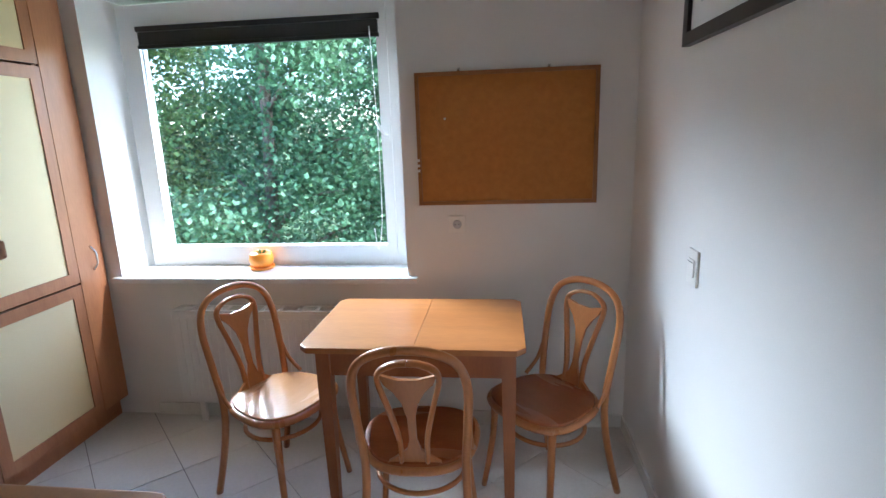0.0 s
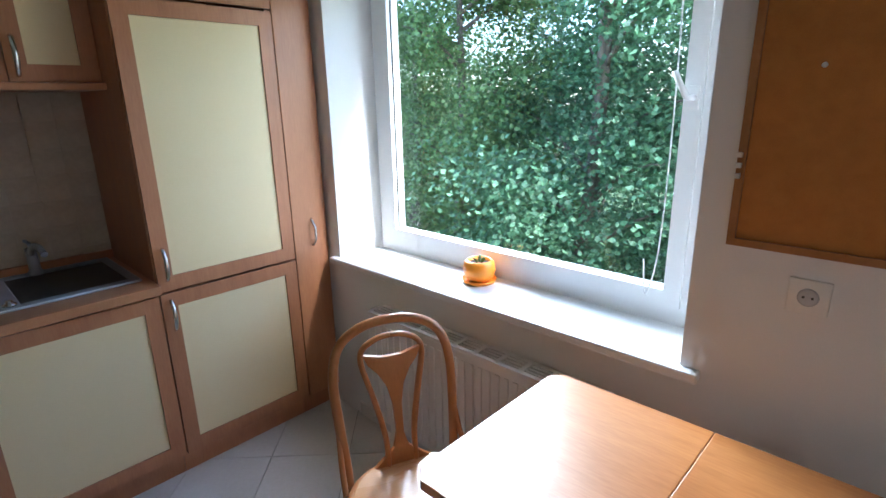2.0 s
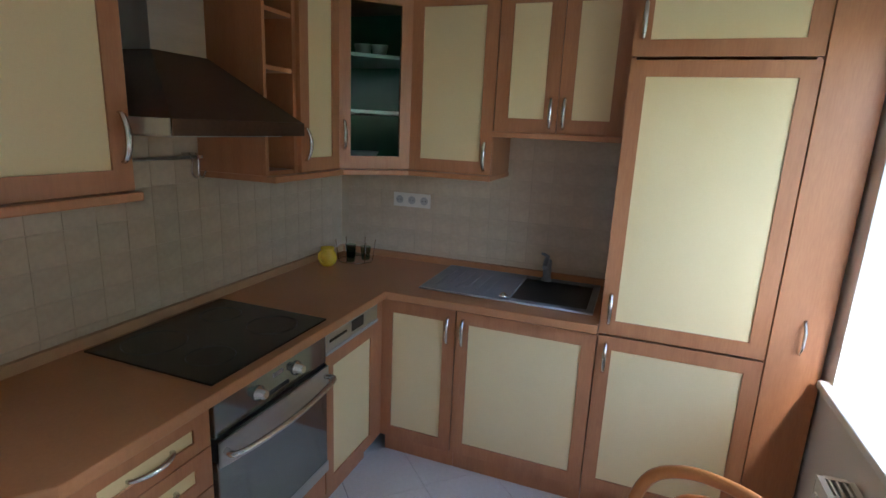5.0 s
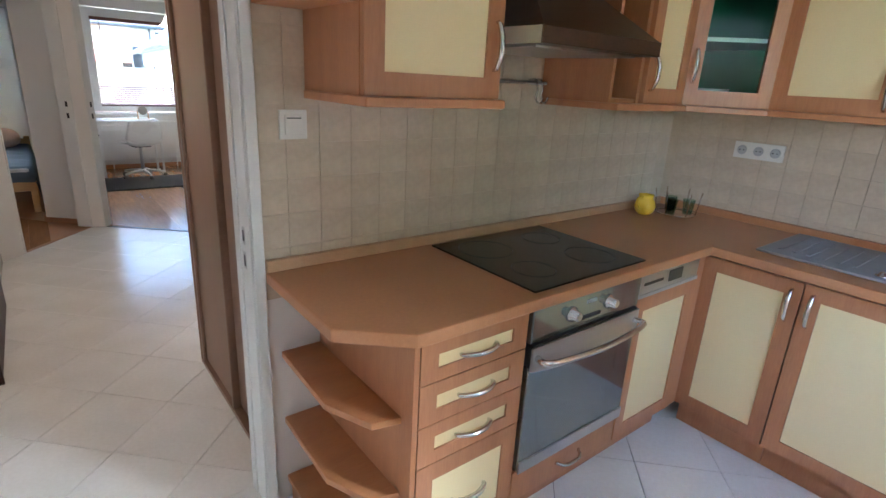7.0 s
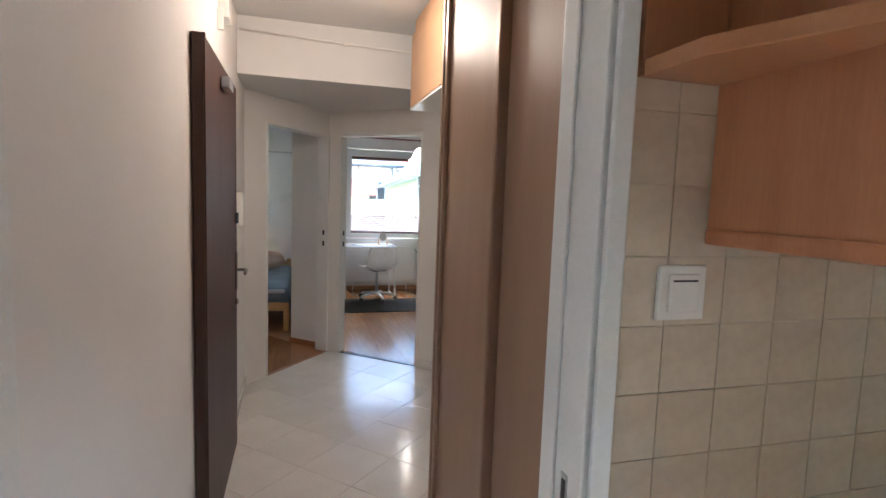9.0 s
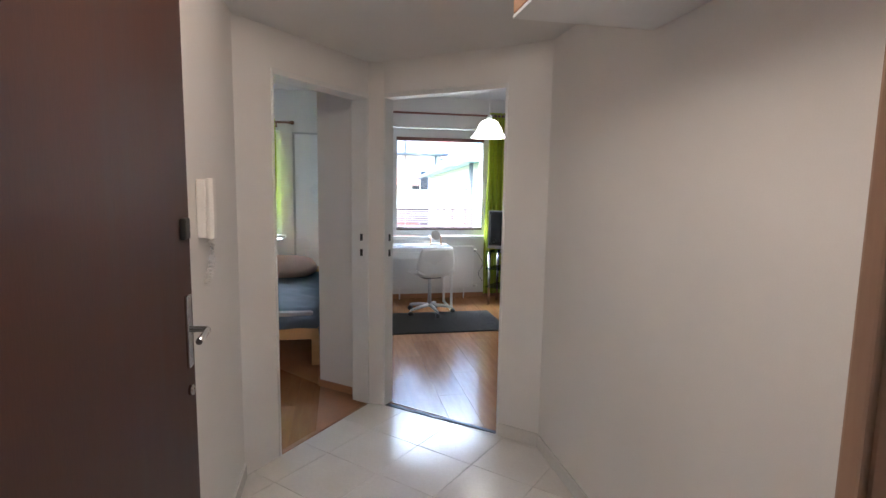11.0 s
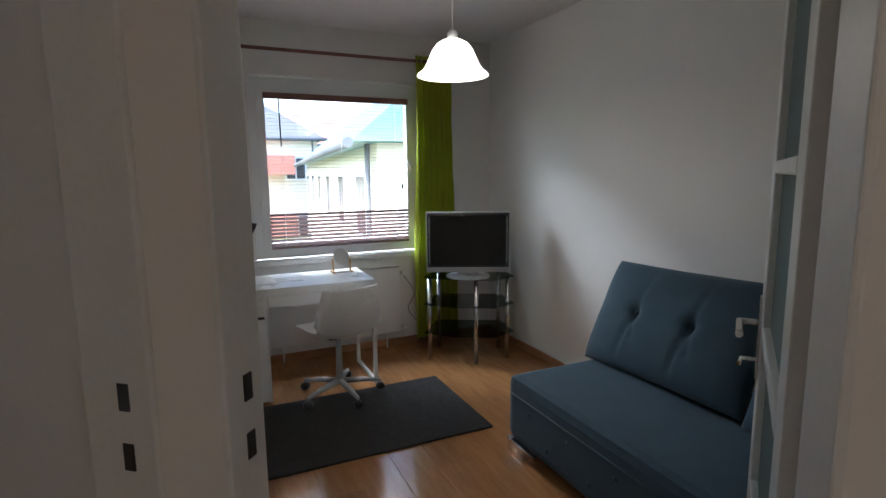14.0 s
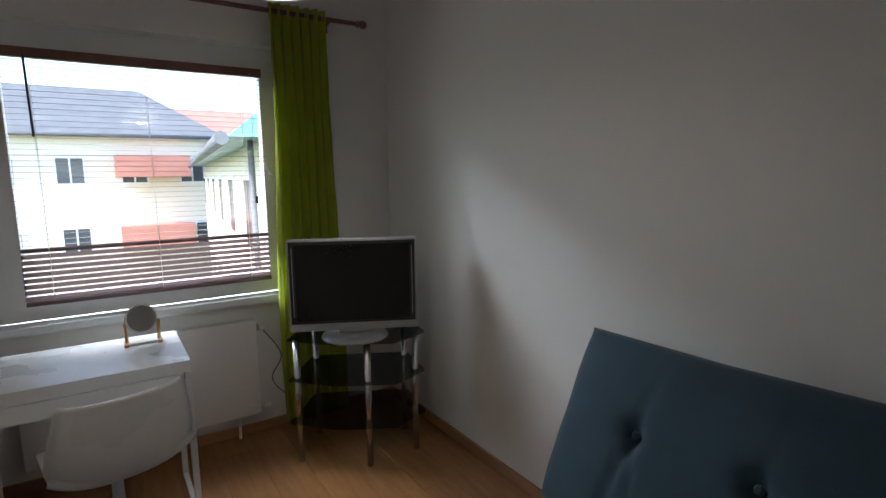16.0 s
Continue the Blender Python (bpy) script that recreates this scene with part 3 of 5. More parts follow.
# worktop
wt = thing("worktop", pose(0, 0, 0), "L-shaped reddish wood laminate worktop with an upstand", "worktop")
CB = KY0 + 0.012
part("hob_run", prism([(1.03, CB), (1.033, -1.90), (0.87, -1.76), (0.845, -1.757), (-0.60, -1.755), (-0.605, -0.802), (KX0 + 0.012, -0.802), (KX0 + 0.012, CB)], 0.862, 0.90, 0.006), COUNTER, wt)
part("upstand", B(KX0 + 0.034, 1.03, CB, CB + 0.022, 0.90, 0.938, 0.004), CUPB, wt)
part("upstand", B(KX0 + 0.012, KX0 + 0.034, CB, -0.802, 0.90, 0.938, 0.004), COUNTER, wt)
hb = thing("hob", pose(0.125, -2.055, 0.90), "black glass built-in hob flush on the worktop", "hob")
part("glass_top", B(-0.295, 0.295, -0.26, 0.262, 0, 0.007, 0.002), BGLASS, hb)
for hx, hy, r in ((-0.15, 0.12, 0.09), (0.15, 0.12, 0.075), (-0.15, -0.12, 0.075), (0.15, -0.12, 0.10)):
    part("heating_ring", tube([(hx + r * math.cos(a * math.pi / 16), hy + r * math.sin(a * math.pi / 16), 0.0072) for a in range(32)], 0.0012, closed=True, seg=4), BLACK, hb)
# sink
sk = thing("sink", pose(-0.945, -1.235, 0.90), "grey composite sink with drainer, its bowl's shade a flat black sheet", "sink")
bm = bmesh.new()
box(bm, -0.225, 0.225, -0.40, 0.03, 0.0, 0.011, 0.004)
box(bm, -0.225, -0.185, 0.03, 0.40, 0.0, 0.011, 0.003)
box(bm, 0.185, 0.225, 0.03, 0.40, 0.0, 0.011, 0.003)
box(bm, -0.186, 0.186, 0.37, 0.40, 0.0, 0.010, 0.003)
part("drainer", bm, SINKM, sk)
for k in range(6):
    part("drainer_rib", B(-0.15, 0.15, -0.35 + 0.05 * k, -0.335 + 0.05 * k, 0.010, 0.015, 0.002), SINKM, sk)
# flat black sheet: the shade of the hollow bowl is put into its colour
part("bowl", B(-0.186, 0.186, 0.031, 0.371, 0.001, 0.004), BLACK, sk, "flat black sheet for the bowl's shade")
part("rim", tube([(-0.225, -0.4, 0.006), (0.225, -0.4, 0.006), (0.225, 0.4, 0.006), (-0.225, 0.4, 0.006)], 0.005, closed=True, seg=6), SILVER, sk)
part("drain_knob", lathe([(0.02, 0), (0.022, 0.006), (0.012, 0.010), (0.010, 0.018)], 16, at=(0.185, 0.0, 0.011)), CHROME, sk)
tp = thing("tap", pose(-1.12, -1.10, 0.911), "dark grey kitchen mixer tap behind the sink", "tap")
part("base", lathe([(0.026, 0), (0.026, 0.012), (0.02, 0.02), (0.02, 0.10), (0.018, 0.11)], 18), SINKM, tp)
part("spout", tube(smooth([(0, 0, 0.07), (0.04, 0.0, 0.12), (0.12, 0.01, 0.135), (0.19, 0.015, 0.115)], 5), 0.012), SINKM, tp)
part("lever", tube([(0, 0, 0.11), (0.005, 0, 0.13), (0.07, -0.02, 0.155)], 0.007), SINKM, tp)

# ---- wall cabinets ----
WT = 2.235


def wall_unit(name, m, w, z0, label, fronts, d=0.325, base=True):
    c = unit(name, m, w, d, z0, WT, label, fronts, plinth=False)
    if base:
        part("light_rail", B(-0.005, w + 0.005, -0.045, d, z0 - 0.025, z0, 0.005), WOOD, c)
    part("cornice", B(0, w, -0.04, d, WT, WT + 0.045, 0.008), WOOD, c)
    return c


UL, UB = -0.868, -2.028
wall_unit("wall_cabinet", LEFT(-1.355, UL), 0.553, 1.645, "wall cupboard over the sink with two cream doors", [(0, 0.2765, 1.645, WT, (0.248, 1.73, 'v')), (0.2765, 0.553, 1.645, WT, (0.305, 1.73, 'v'))])
wall_unit("wall_cabinet", LEFT(-1.77, UL), 0.413, 1.445, "wall cupboard with one tall cream door", [(0, 0.413, 1.445, WT, (0.38, 1.53, 'v'))])
c = wall_unit("wall_cabinet", BACK(-0.325, UB), 0.295, 1.445, "narrow wall cupboard with one cream door", [(0, 0.295, 1.445, WT, (0.03, 1.56, 'v'))])
c = wall_unit("wall_cabinet", BACK(0.885, UB), 0.455, 1.445, "wall cupboard beside the hood with a cream door", [(0, 0.455, 1.445, WT, (0.425, 1.59, 'v'))])
# glazed corner cupboard
c = thing("corner_cabinet", pose(0, 0, 0), "corner wall cupboard with frosted glass door, green inside", "cabinet", "kitchen cabinets")
poly = [(KX0 + 0.012, KY0 + 0.012), (-0.622, KY0 + 0.012), (-0.622, UB - 0.002), (-0.866, -1.772), (KX0 + 0.012, -1.772)]
part("base_panel", prism(poly, 1.445, 1.463), WOOD, c)
part("top_panel", prism(poly, WT - 0.018, WT), WOOD, c)
part("light_rail", prism([(x + (0.03 if x > -0.9 and y > -2.1 else 0), y + (0.03 if y > -2.1 and x > -0.9 else 0)) for x, y in poly], 1.42, 1.445, 0.004), WOOD, c)
part("cornice", prism([(x + (0.03 if x > -0.9 and y > -2.1 else 0), y + (0.03 if y > -2.1 and x > -0.9 else 0)) for x, y in poly], WT, WT + 0.045, 0.006), WOOD, c)
part("back_panel", B(KX0 + 0.013, KX0 + 0.02, KY0 + 0.02, -1.78, 1.463, WT - 0.018), DGREEN, c, "green back panel")
part("back_panel", B(KX0 + 0.02, -0.63, KY0 + 0.013, KY0 + 0.02, 1.463, WT - 0.018), DGREEN, c, "green back panel")
for z in (1.70, 1.95):
    part("shelf_board", prism([(KX0 + 0.02, KY0 + 0.022), (-0.64, KY0 + 0.022), (-0.65, UB - 0.03), (-0.885, -1.80), (KX0 + 0.02, -1.80)], z, z + 0.016), PVC, c, "white shelf")
dw = math.hypot(0.246, 0.256)
d = door_panel(c, 0.0, dw, 1.447, WT - 0.002, (0.03, 1.60, 'v'), fill=CABG)
d.matrix_local = pose(-0.622, UB, 0, 0, 0, 134)
cu = thing("stacked_cups", pose(-0.90, -2.05, 1.966), "white cups stacked on the cabinet shelf", "cup")
part("cup", lathe([(0.03, 0), (0.042, 0.05), (0.044, 0.06)], 18), PLAST, cu)
part("cup", lathe([(0.028, 0), (0.04, 0.05), (0.042, 0.055)], 18, at=(0.0, 0.09, 0)), PLAST, cu)
bw = single("bowl", lathe([(0.03, 0), (0.06, 0.03), (0.075, 0.055)], 20), PLAST, "white bowl in the corner cupboard", "bowl", pose(-0.88, -2.03, 1.463))
# open pigeonhole shelf beside the hood
c = thing("open_shelf", BACK(-0.135, UB), "open wooden pigeonhole shelf beside the hood", "shelf", "kitchen cabinets")
part("side_panel", B(0, 0.016, 0.0, 0.325, 1.445, WT), WOOD, c)
part("side_panel", B(0.172, 0.188, 0.0, 0.325, 1.445, WT), WOOD, c)
part("back_panel", B(0.016, 0.172, 0.31, 0.325, 1.445, WT), WOOD, c)
for z in (1.445, 1.63, 1.83, 2.03, WT - 0.016):
    part("shelf_board", B(0.016, 0.172, 0.004, 0.31, z, z + 0.016), WOOD, c)
part("light_rail", B(-0.005, 0.193, -0.045, 0.325, 1.42, 1.445, 0.005), WOOD, c)
part("cornice", B(0, 0.188, -0.04, 0.325, WT, WT + 0.045, 0.008), WOOD, c)
# open end shelf by the doorway
c = thing("wall_end_shelf", pose(0.887, UB, 0), "open chamfered wall shelf ending the cupboards", "shelf", "kitchen cabinets")
part("back", B(0.0, 0.14, -0.328, -0.315, 1.66, WT, 0.001), WOOD, c)
for z in (1.67, 1.93, WT - 0.012):
    part("shelf_board", prism([(0.0, -0.313), (0.14, -0.313), (0.14, -0.20), (0.06, -0.01), (0.0, 0.0)], z - 0.012, z + 0.012, 0.003), SHELFW, c)
# hood
c = thing("cooker_hood", pose(0.15, KY0 + 0.012, 1.60), "brown steel pyramid cooker hood with chimney", "hood")
bm = bmesh.new()
lo = [(-0.28, 0), (0.28, 0), (0.28, 0.50), (-0.28, 0.50)]
hi = [(-0.11, 0), (0.11, 0), (0.11, 0.25), (-0.11, 0.25)]
rings = [[bm.verts.new((x, y, z)) for x, y in r] for r, z in ((lo, 0.0), (lo, 0.045), (hi, 0.24))]
for a, b in zip(rings, rings[1:]):
    for k in range(4):
        bm.faces.new((a[k], a[(k + 1) % 4], b[(k + 1) % 4], b[k]))
bm.faces.new(rings[0][::-1])
bm.faces.new(rings[-1])
part("canopy", bm, HOODM, c)
part("edge_strip", B(-0.284, 0.284, 0.497, 0.504, 0.0, 0.045, 0.002), HOODM, c)
part("edge_strip", B(0.279, 0.285, 0.0, 0.497, 0.0, 0.045, 0.002), STEEL, c)
part("chimney", B(-0.108, 0.108, 0.001, 0.248, 0.235, 0.975, 0.003), STEEL, c)
part("filter", B(-0.24, 0.24, 0.04, 0.44, -0.006, 0.0), STEEL, c)
# rail with hooks
c = thing("utensil_rail", pose(0.15, KY0 + 0.05, 1.50), "dark metal utensil rail with hooks under the hood", "rail")
part("rail", tube([(-0.27, 0, 0), (0.27, 0, 0)], 0.006), STEEL, c)
for hx in (-0.24, -0.21):
    part("hook", tube(smooth([(hx, -0.036, 0.012), (hx, 0.0, 0.012), (hx, 0.012, -0.02), (hx, 0.008, -0.06), (hx, 0.03, -0.075), (hx, 0.045, -0.05)], 4), 0.004, seg=6), CHROME, c)
# jug and glasses
c = thing("jug", pose(-0.86, -2.235, 0.90), "small yellow ceramic jug on the worktop", "jug")
part("body", lathe([(0.028, 0), (0.044, 0.015), (0.052, 0.04), (0.045, 0.068), (0.033, 0.082), (0.037, 0.10), (0.034, 0.10), (0.03, 0.082)], 24), YELLOW, c)
part("handle", tube(smooth([(0.034, 0.0, 0.09), (0.07, 0.0, 0.085), (0.078, 0.0, 0.055), (0.048, 0.0, 0.028)], 5), 0.006), YELLOW, c)
c = thing("glass_rack", pose(-1.03, -2.16, 0.90), "chrome wire rack holding drinking glasses", "rack")
for k in range(3):
    a = 2.1 * k
    part("tumbler", lathe([(0.022, 0.004), (0.03, 0.08), (0.029, 0.08), (0.021, 0.008)], 16, at=(0.055 * math.cos(a), 0.055 * math.sin(a), 0.0)), CABG, c)
part("ring", tube([(0.095 * math.cos(k * math.pi / 12), 0.095 * math.sin(k * math.pi / 12), 0.004) for k in range(24)], 0.003, closed=True, seg=5), CHROME, c)
for k in range(6):
    a = k * math.pi / 3
    part("wire", tube([(0.095 * math.cos(a), 0.095 * math.sin(a), 0.004), (0.11 * math.cos(a), 0.11 * math.sin(a), 0.12)], 0.0025, seg=5), CHROME, c)


def plate(name, m, w, h, label, kind="rocker", n=1):
    c = thing(name, m, label, "switch" if kind == "rocker" else "socket")
    part("cover", B(-w / 2, w / 2, -0.009, 0, -h / 2, h / 2, 0.003), PLAST, c)
    for k in range(n):
        x = (k - (n - 1) / 2) * w / n
        if kind == "rocker":
            part("rocker", B(x - 0.028, x + 0.028, -0.014, -0.009, -0.03, 0.03, 0.003), PLAST, c)
            part("gap", B(x - 0.022, x + 0.022, -0.0155, -0.0145, 0.018, 0.021), BLACK, c)
        else:
            o = part("socket_well", lathe([(0.022, 0), (0.022, 0.002), (0.018, 0.003)], 18), SILVER, c)
            o.matrix_local = pose(x, -0.009, 0, 90)
            for s in (-0.009, 0.009):
                part("pin_hole", B(x + s - 0.0025, x + s + 0.0025, -0.0135, -0.012, -0.0025, 0.0025), BLACK, c)
    return c


plate("light_switch", pose(0.925, KY0 + 0.012, 1.345, 0, 0, 180), 0.085, 0.085, "white rocker light switch on the beige tiles")
plate("triple_socket", pose(KX0 + 0.012, -1.90, 1.245, 0, 0, 90), 0.225, 0.078, "white triple socket on the beige tiles", "socket", 3)
plate("wall_socket", pose(1.30, 0, 1.105), 0.085, 0.085, "white socket under the cork board", "socket")
plate("wall_switch", pose(KX1, -0.84, 1.10, 0, 0, -90), 0.085, 0.12, "white switch on the picture wall", "rocker")

# ---- kitchen furniture ----
c = thing("cork_board", pose(1.545, -0.001, 1.52), "cork notice board in a thin wooden frame", "board")
part("cork_sheet", B(-0.42, 0.42, -0.012, 0, -0.305, 0.305), CORK, c)
part("board_frame", ring(-0.43, 0.43, -0.315, 0.315, -0.022, 0, 0.018, 0.018), CORKF, c)
part("pin", lathe([(0.004, 0), (0.006, 0.006), (0.003, 0.009)], 10), PLAST, c).matrix_local = pose(-0.29, -0.012, 0.10, 90)
for z in (-0.10, -0.125, -0.15):
    part("clip", B(-0.432, -0.418, -0.032, -0.022, z, z + 0.012, 0.002), PLAST, c)
for x in (-0.22, 0.2):
    part("hanger", tube([(x, -0.006, 0.315), (x, -0.006, 0.33)], 0.006), CHROME, c)
c = thing("picture", pose(KX1 - 0.001, -1.03, 2.095, 0, 0, -90), "black-framed print hanging on the white wall", "picture")
part("picture_frame", ring(-0.38, 0.38, -0.285, 0.285, -0.025, 0, 0.04, 0.04, 0.004), FRAMEB, c)
part("mount", B(-0.34, 0.34, -0.012, -0.004, -0.245, 0.245), PVC, c)
part("print", B(-0.26, 0.26, -0.014, -0.012, -0.17, 0.17), PIC, c)
# radiator
c = thing("radiator", pose(0.235, -0.035, 0), "white ribbed panel radiator under the window sill", "radiator")
fp = part("front_panel", B(-0.48, 0.62, -0.07, -0.055, 0.14, 0.66, 0.003), RADM, c)
rib = mesh_of("rib", B(0.004, 0.026, -0.076, -0.069, 0.17, 0.63, 0.003), RADM)
for k in range(27):
    o = new("rib", rib)
    o.parent = fp
    o.location.x = -0.46 + 0.04 * k
part("side_cover", B(-0.485, -0.48, -0.07, 0.028, 0.14, 0.67), RADM, c)
part("side_cover", B(0.62, 0.625, -0.07, 0.028, 0.14, 0.67), RADM, c)
part("back_panel", B(-0.48, 0.62, 0.005, 0.028, 0.14, 0.66), RADM, c)
bm = bmesh.new()
box(bm, -0.482, 0.622, -0.07, -0.052, 0.66, 0.672)
box(bm, -0.482, 0.622, 0.01, 0.028, 0.66, 0.672)
for k in range(12):
    x = -0.482 + 1.104 * k / 11
    box(bm, x - 0.009, x + 0.009, -0.052, 0.01, 0.661, 0.671)
for y in (-0.04, -0.021, -0.002):
    box(bm, -0.48, 0.62, y - 0.003, y + 0.003, 0.660, 0.670)
part("top_grille", bm, RADM, c)
part("valve", lathe([(0.012, 0), (0.018, 0.01), (0.018, 0.05), (0.012, 0.06)], 14), PLAST, c).matrix_local = pose(0.63, -0.03, 0.2, 0, 90)
for x in (-0.4, 0.55):
    part("foot", B(x - 0.015, x + 0.015, -0.03, -0.01, 0, 0.142), RADM, c)
# flower pot
c = thing("flower_pot", pose(0.165, 0.165, 0.832), "round orange ceramic pot with a sprouting plant", "pot")
part("pot", lathe([(0.045, 0.012), (0.06, 0.025), (0.068, 0.055), (0.062, 0.088), (0.052, 0.098), (0.047, 0.096), (0.05, 0.08)], 30), ORANGE, c)
part("saucer", lathe([(0.05, 0), (0.066, 0.004), (0.072, 0.018), (0.068, 0.018), (0.06, 0.008)], 30), ORANGE, c)
part("soil", lathe([(0.0495, 0.078), (0.0495, 0.082)], 20), SOIL, c)
for k in range(3):
    a = k * 2.2
    part("leaf", tube(smooth([(0.01 * math.cos(a), 0.01 * math.sin(a), 0.08), (0.018 * math.cos(a), 0.018 * math.sin(a), 0.10), (0.032 * math.cos(a), 0.032 * math.sin(a), 0.108)], 3), [0.004, 0.006, 0.008, 0.009, 0.008, 0.006, 0.002], seg=6, flat=0.3), LEAF2, c)
# dining table
c = thing("dining_table", pose(1.18, -0.455, 0), "wooden dining table with a jointed extending top", "table")
for x0, x1, bev in ((-0.455, 0.0012, 1), (0.002, 0.43, 2)):
    k = 0.035
    pts = [(x0 + k, -0.305), (x1, -0.305), (x1, 0.305), (x0 + k, 0.305), (x0, 0.305 - k), (x0, -0.305 + k)] if bev == 1 else [(x0, -0.305), (x1 - k, -0.305), (x1, -0.305 + k), (x1, 0.305 - k), (x1 - k, 0.305), (x0, 0.305)]
    part("tabletop_leaf", prism(pts, 0.735, 0.76, 0.003), TABLEW, c)
for a in ((-0.34, 0.34, -0.262, -0.242), (-0.34, 0.34, 0.242, 0.262), (-0.375, -0.355, -0.23, 0.23), (0.355, 0.375, -0.23, 0.23)):
    part("apron", B(*a, 0.625, 0.734, 0.002), TABLEL, c)
for sx in (-1, 1):
    for sy in (-1, 1):
        x, y = sx * 0.365, sy * 0.255
        bm = bmesh.new()
        r = [[bm.verts.new((x + a * w, y + b * w, z)) for a, b in ((-1, -1), (1, -1), (1, 1), (-1, 1))] for w, z in ((0.018, 0.0), (0.027, 0.60), (0.027, 0.734))]
        for p, q in zip(r, r[1:]):
            for k in range(4):
                bm.faces.new((p[k], p[(k + 1) % 4], q[(k + 1) % 4], q[k]))
        bm.faces.new(r[0][::-1])
        bm.faces.new(r[-1])
        part("leg", bm, TABLEL, c)


def bentwood_chair(m, seat_mat, label):
    """A bentwood chair; it faces +y and its back is at -y."""
    c = thing("bentwood_chair", m, label, "chair", "chairs round the table")
    R = [(0.2 * math.copysign(abs(math.cos(a)) ** 0.75, math.cos(a)), 0.195 * math.copysign(abs(math.sin(a)) ** 0.75, math.sin(a)) + 0.0) for a in (k * math.pi / 20 for k in range(40))]
    R = [(x * (1 + 0.10 * (y / 0.2)), y) for x, y in R]
    part("seat", prism(R, 0.445, 0.463, 0.006), seat_mat, c)
    part("seat_ring", tube([(x * 1.02, y * 1.02, 0.438) for x, y in R], 0.016, closed=True), CHAIRW, c)
    hoop = [(-0.185, -0.165, 0.0), (-0.178, -0.168, 0.25), (-0.175, -0.172, 0.44), (-0.185, -0.20, 0.62), (-0.188, -0.232, 0.765), (-0.16, -0.255, 0.855), (-0.09, -0.268, 0.90), (0, -0.272, 0.912)]
    hoop[0] = (-0.20, -0.25, 0.0)
    hoop[1] = (-0.182, -0.19, 0.25)
    full = hoop + [(-x, y, z) for x, y, z in hoop[-2::-1]]
    part("back_hoop", tube(smooth(full, 5), 0.0155), CHAIRW, c)

    def yb(z):
        return -0.172 - 0.107 * max(0, (z - 0.44) / 0.5) ** 1.15
    for s in (-1, 1):
        part("back_rail", tube(smooth([(s * 0.045, yb(0.47), 0.462), (s * 0.048, yb(0.56), 0.56), (s * 0.072, yb(0.68), 0.68), (s * 0.098, yb(0.79), 0.79), (s * 0.088, yb(0.835), 0.835), (s * 0.04, yb(0.858), 0.86), (0, yb(0.864), 0.864)], 5), 0.0095, flat=1.7), CHAIRW, c)
    bm = bmesh.new()
    prof = [(0.46, 0.095), (0.485, 0.06), (0.515, 0.024), (0.56, 0.012), (0.65, 0.014), (0.71, 0.027), (0.755, 0.052), (0.785, 0.08), (0.80, 0.094)]
    f0, f1 = [], []
    for z, w in prof:
        f0.append([bm.verts.new((x, yb(z) + 0.007, z + (0.018 * (abs(x) / 0.09) ** 2 if z > 0.79 else 0))) for x in (-w, -w * 0.33, w * 0.33, w)])
        f1.append([bm.verts.new((x, yb(z) - 0.007, z + (0.018 * (abs(x) / 0.09) ** 2 if z > 0.79 else 0))) for x in (-w, -w * 0.33, w * 0.33, w)])
    for i in range(len(prof) - 1):
        for k in range(3):
            bm.faces.new((f0[i][k], f0[i][k + 1], f0[i + 1][k + 1], f0[i + 1][k]))
            bm.faces.new((f1[i + 1][k], f1[i + 1][k + 1], f1[i][k + 1], f1[i][k]))
        bm.faces.new((f0[i][0], f0[i + 1][0], f1[i + 1][0], f1[i][0]))
        bm.faces.new((f0[i + 1][3], f0[i][3], f1[i][3], f1[i + 1][3]))
    for k in range(3):
        bm.faces.new((f0[-1][k], f0[-1][k + 1], f1[-1][k + 1], f1[-1][k]))
        bm.faces.new((f0[0][k + 1], f0[0][k], f1[0][k], f1[0][k + 1]))
    part("back_splat", bm, CHAIRW, c)
    for s in (-1, 1):
        part("front_leg", tube(smooth([(s * 0.165, 0.13, 0.435), (s * 0.17, 0.14, 0.25), (s * 0.195, 0.175, 0.0)], 5), [0.018 - 0.006 * k / 10 for k in range(11)]), CHAIRW, c)
        part("arm_brace", tube(smooth([(s * 0.19, -0.195, 0.60), (s * 0.195, -0.16, 0.52), (s * 0.20, -0.09, 0.462)], 4), 0.009), CHAIRW, c)
    part("leg_ring", tube([(0.165 * math.cos(k * math.pi / 14), 0.16 * math.sin(k * math.pi / 14) - 0.01, 0.33) for k in range(28)], 0.0095, closed=True), CHAIRW, c)
    return c


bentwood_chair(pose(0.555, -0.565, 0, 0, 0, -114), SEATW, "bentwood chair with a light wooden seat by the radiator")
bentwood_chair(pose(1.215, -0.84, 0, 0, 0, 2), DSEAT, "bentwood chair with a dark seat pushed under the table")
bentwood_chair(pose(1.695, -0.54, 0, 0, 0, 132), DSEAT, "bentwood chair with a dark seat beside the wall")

# ---- hall ----
# kitchen door lining
c = tagged(new("door_1", mesh_of("door_lining", B(1.046, 1.07, KY0 - 0.135, KY0 + 0.005, 0, 2.06, 0.004), DOORW)), "white painted door lining of the kitchen doorway", "door frame", kind="structure")
part("lining", B(1.86, 1.90, KY0 - 0.135, KY0 + 0.005, 0, 2.06, 0.004), DOORW, c)
part("lining", B(1.07, 1.86, KY0 - 0.134, KY0 + 0.004, 2.02, 2.06, 0.004), DOORW, c)
part("architrave", B(1.032, 1.066, KY0 + 0.0145, KY0 + 0.024, 0, 2.10, 0.004), DOORW, c)
part("architrave", B(1.012, 1.062, KY0 - 0.142, KY0 - 0.1215, 0, 2.10, 0.004), DOORW, c)
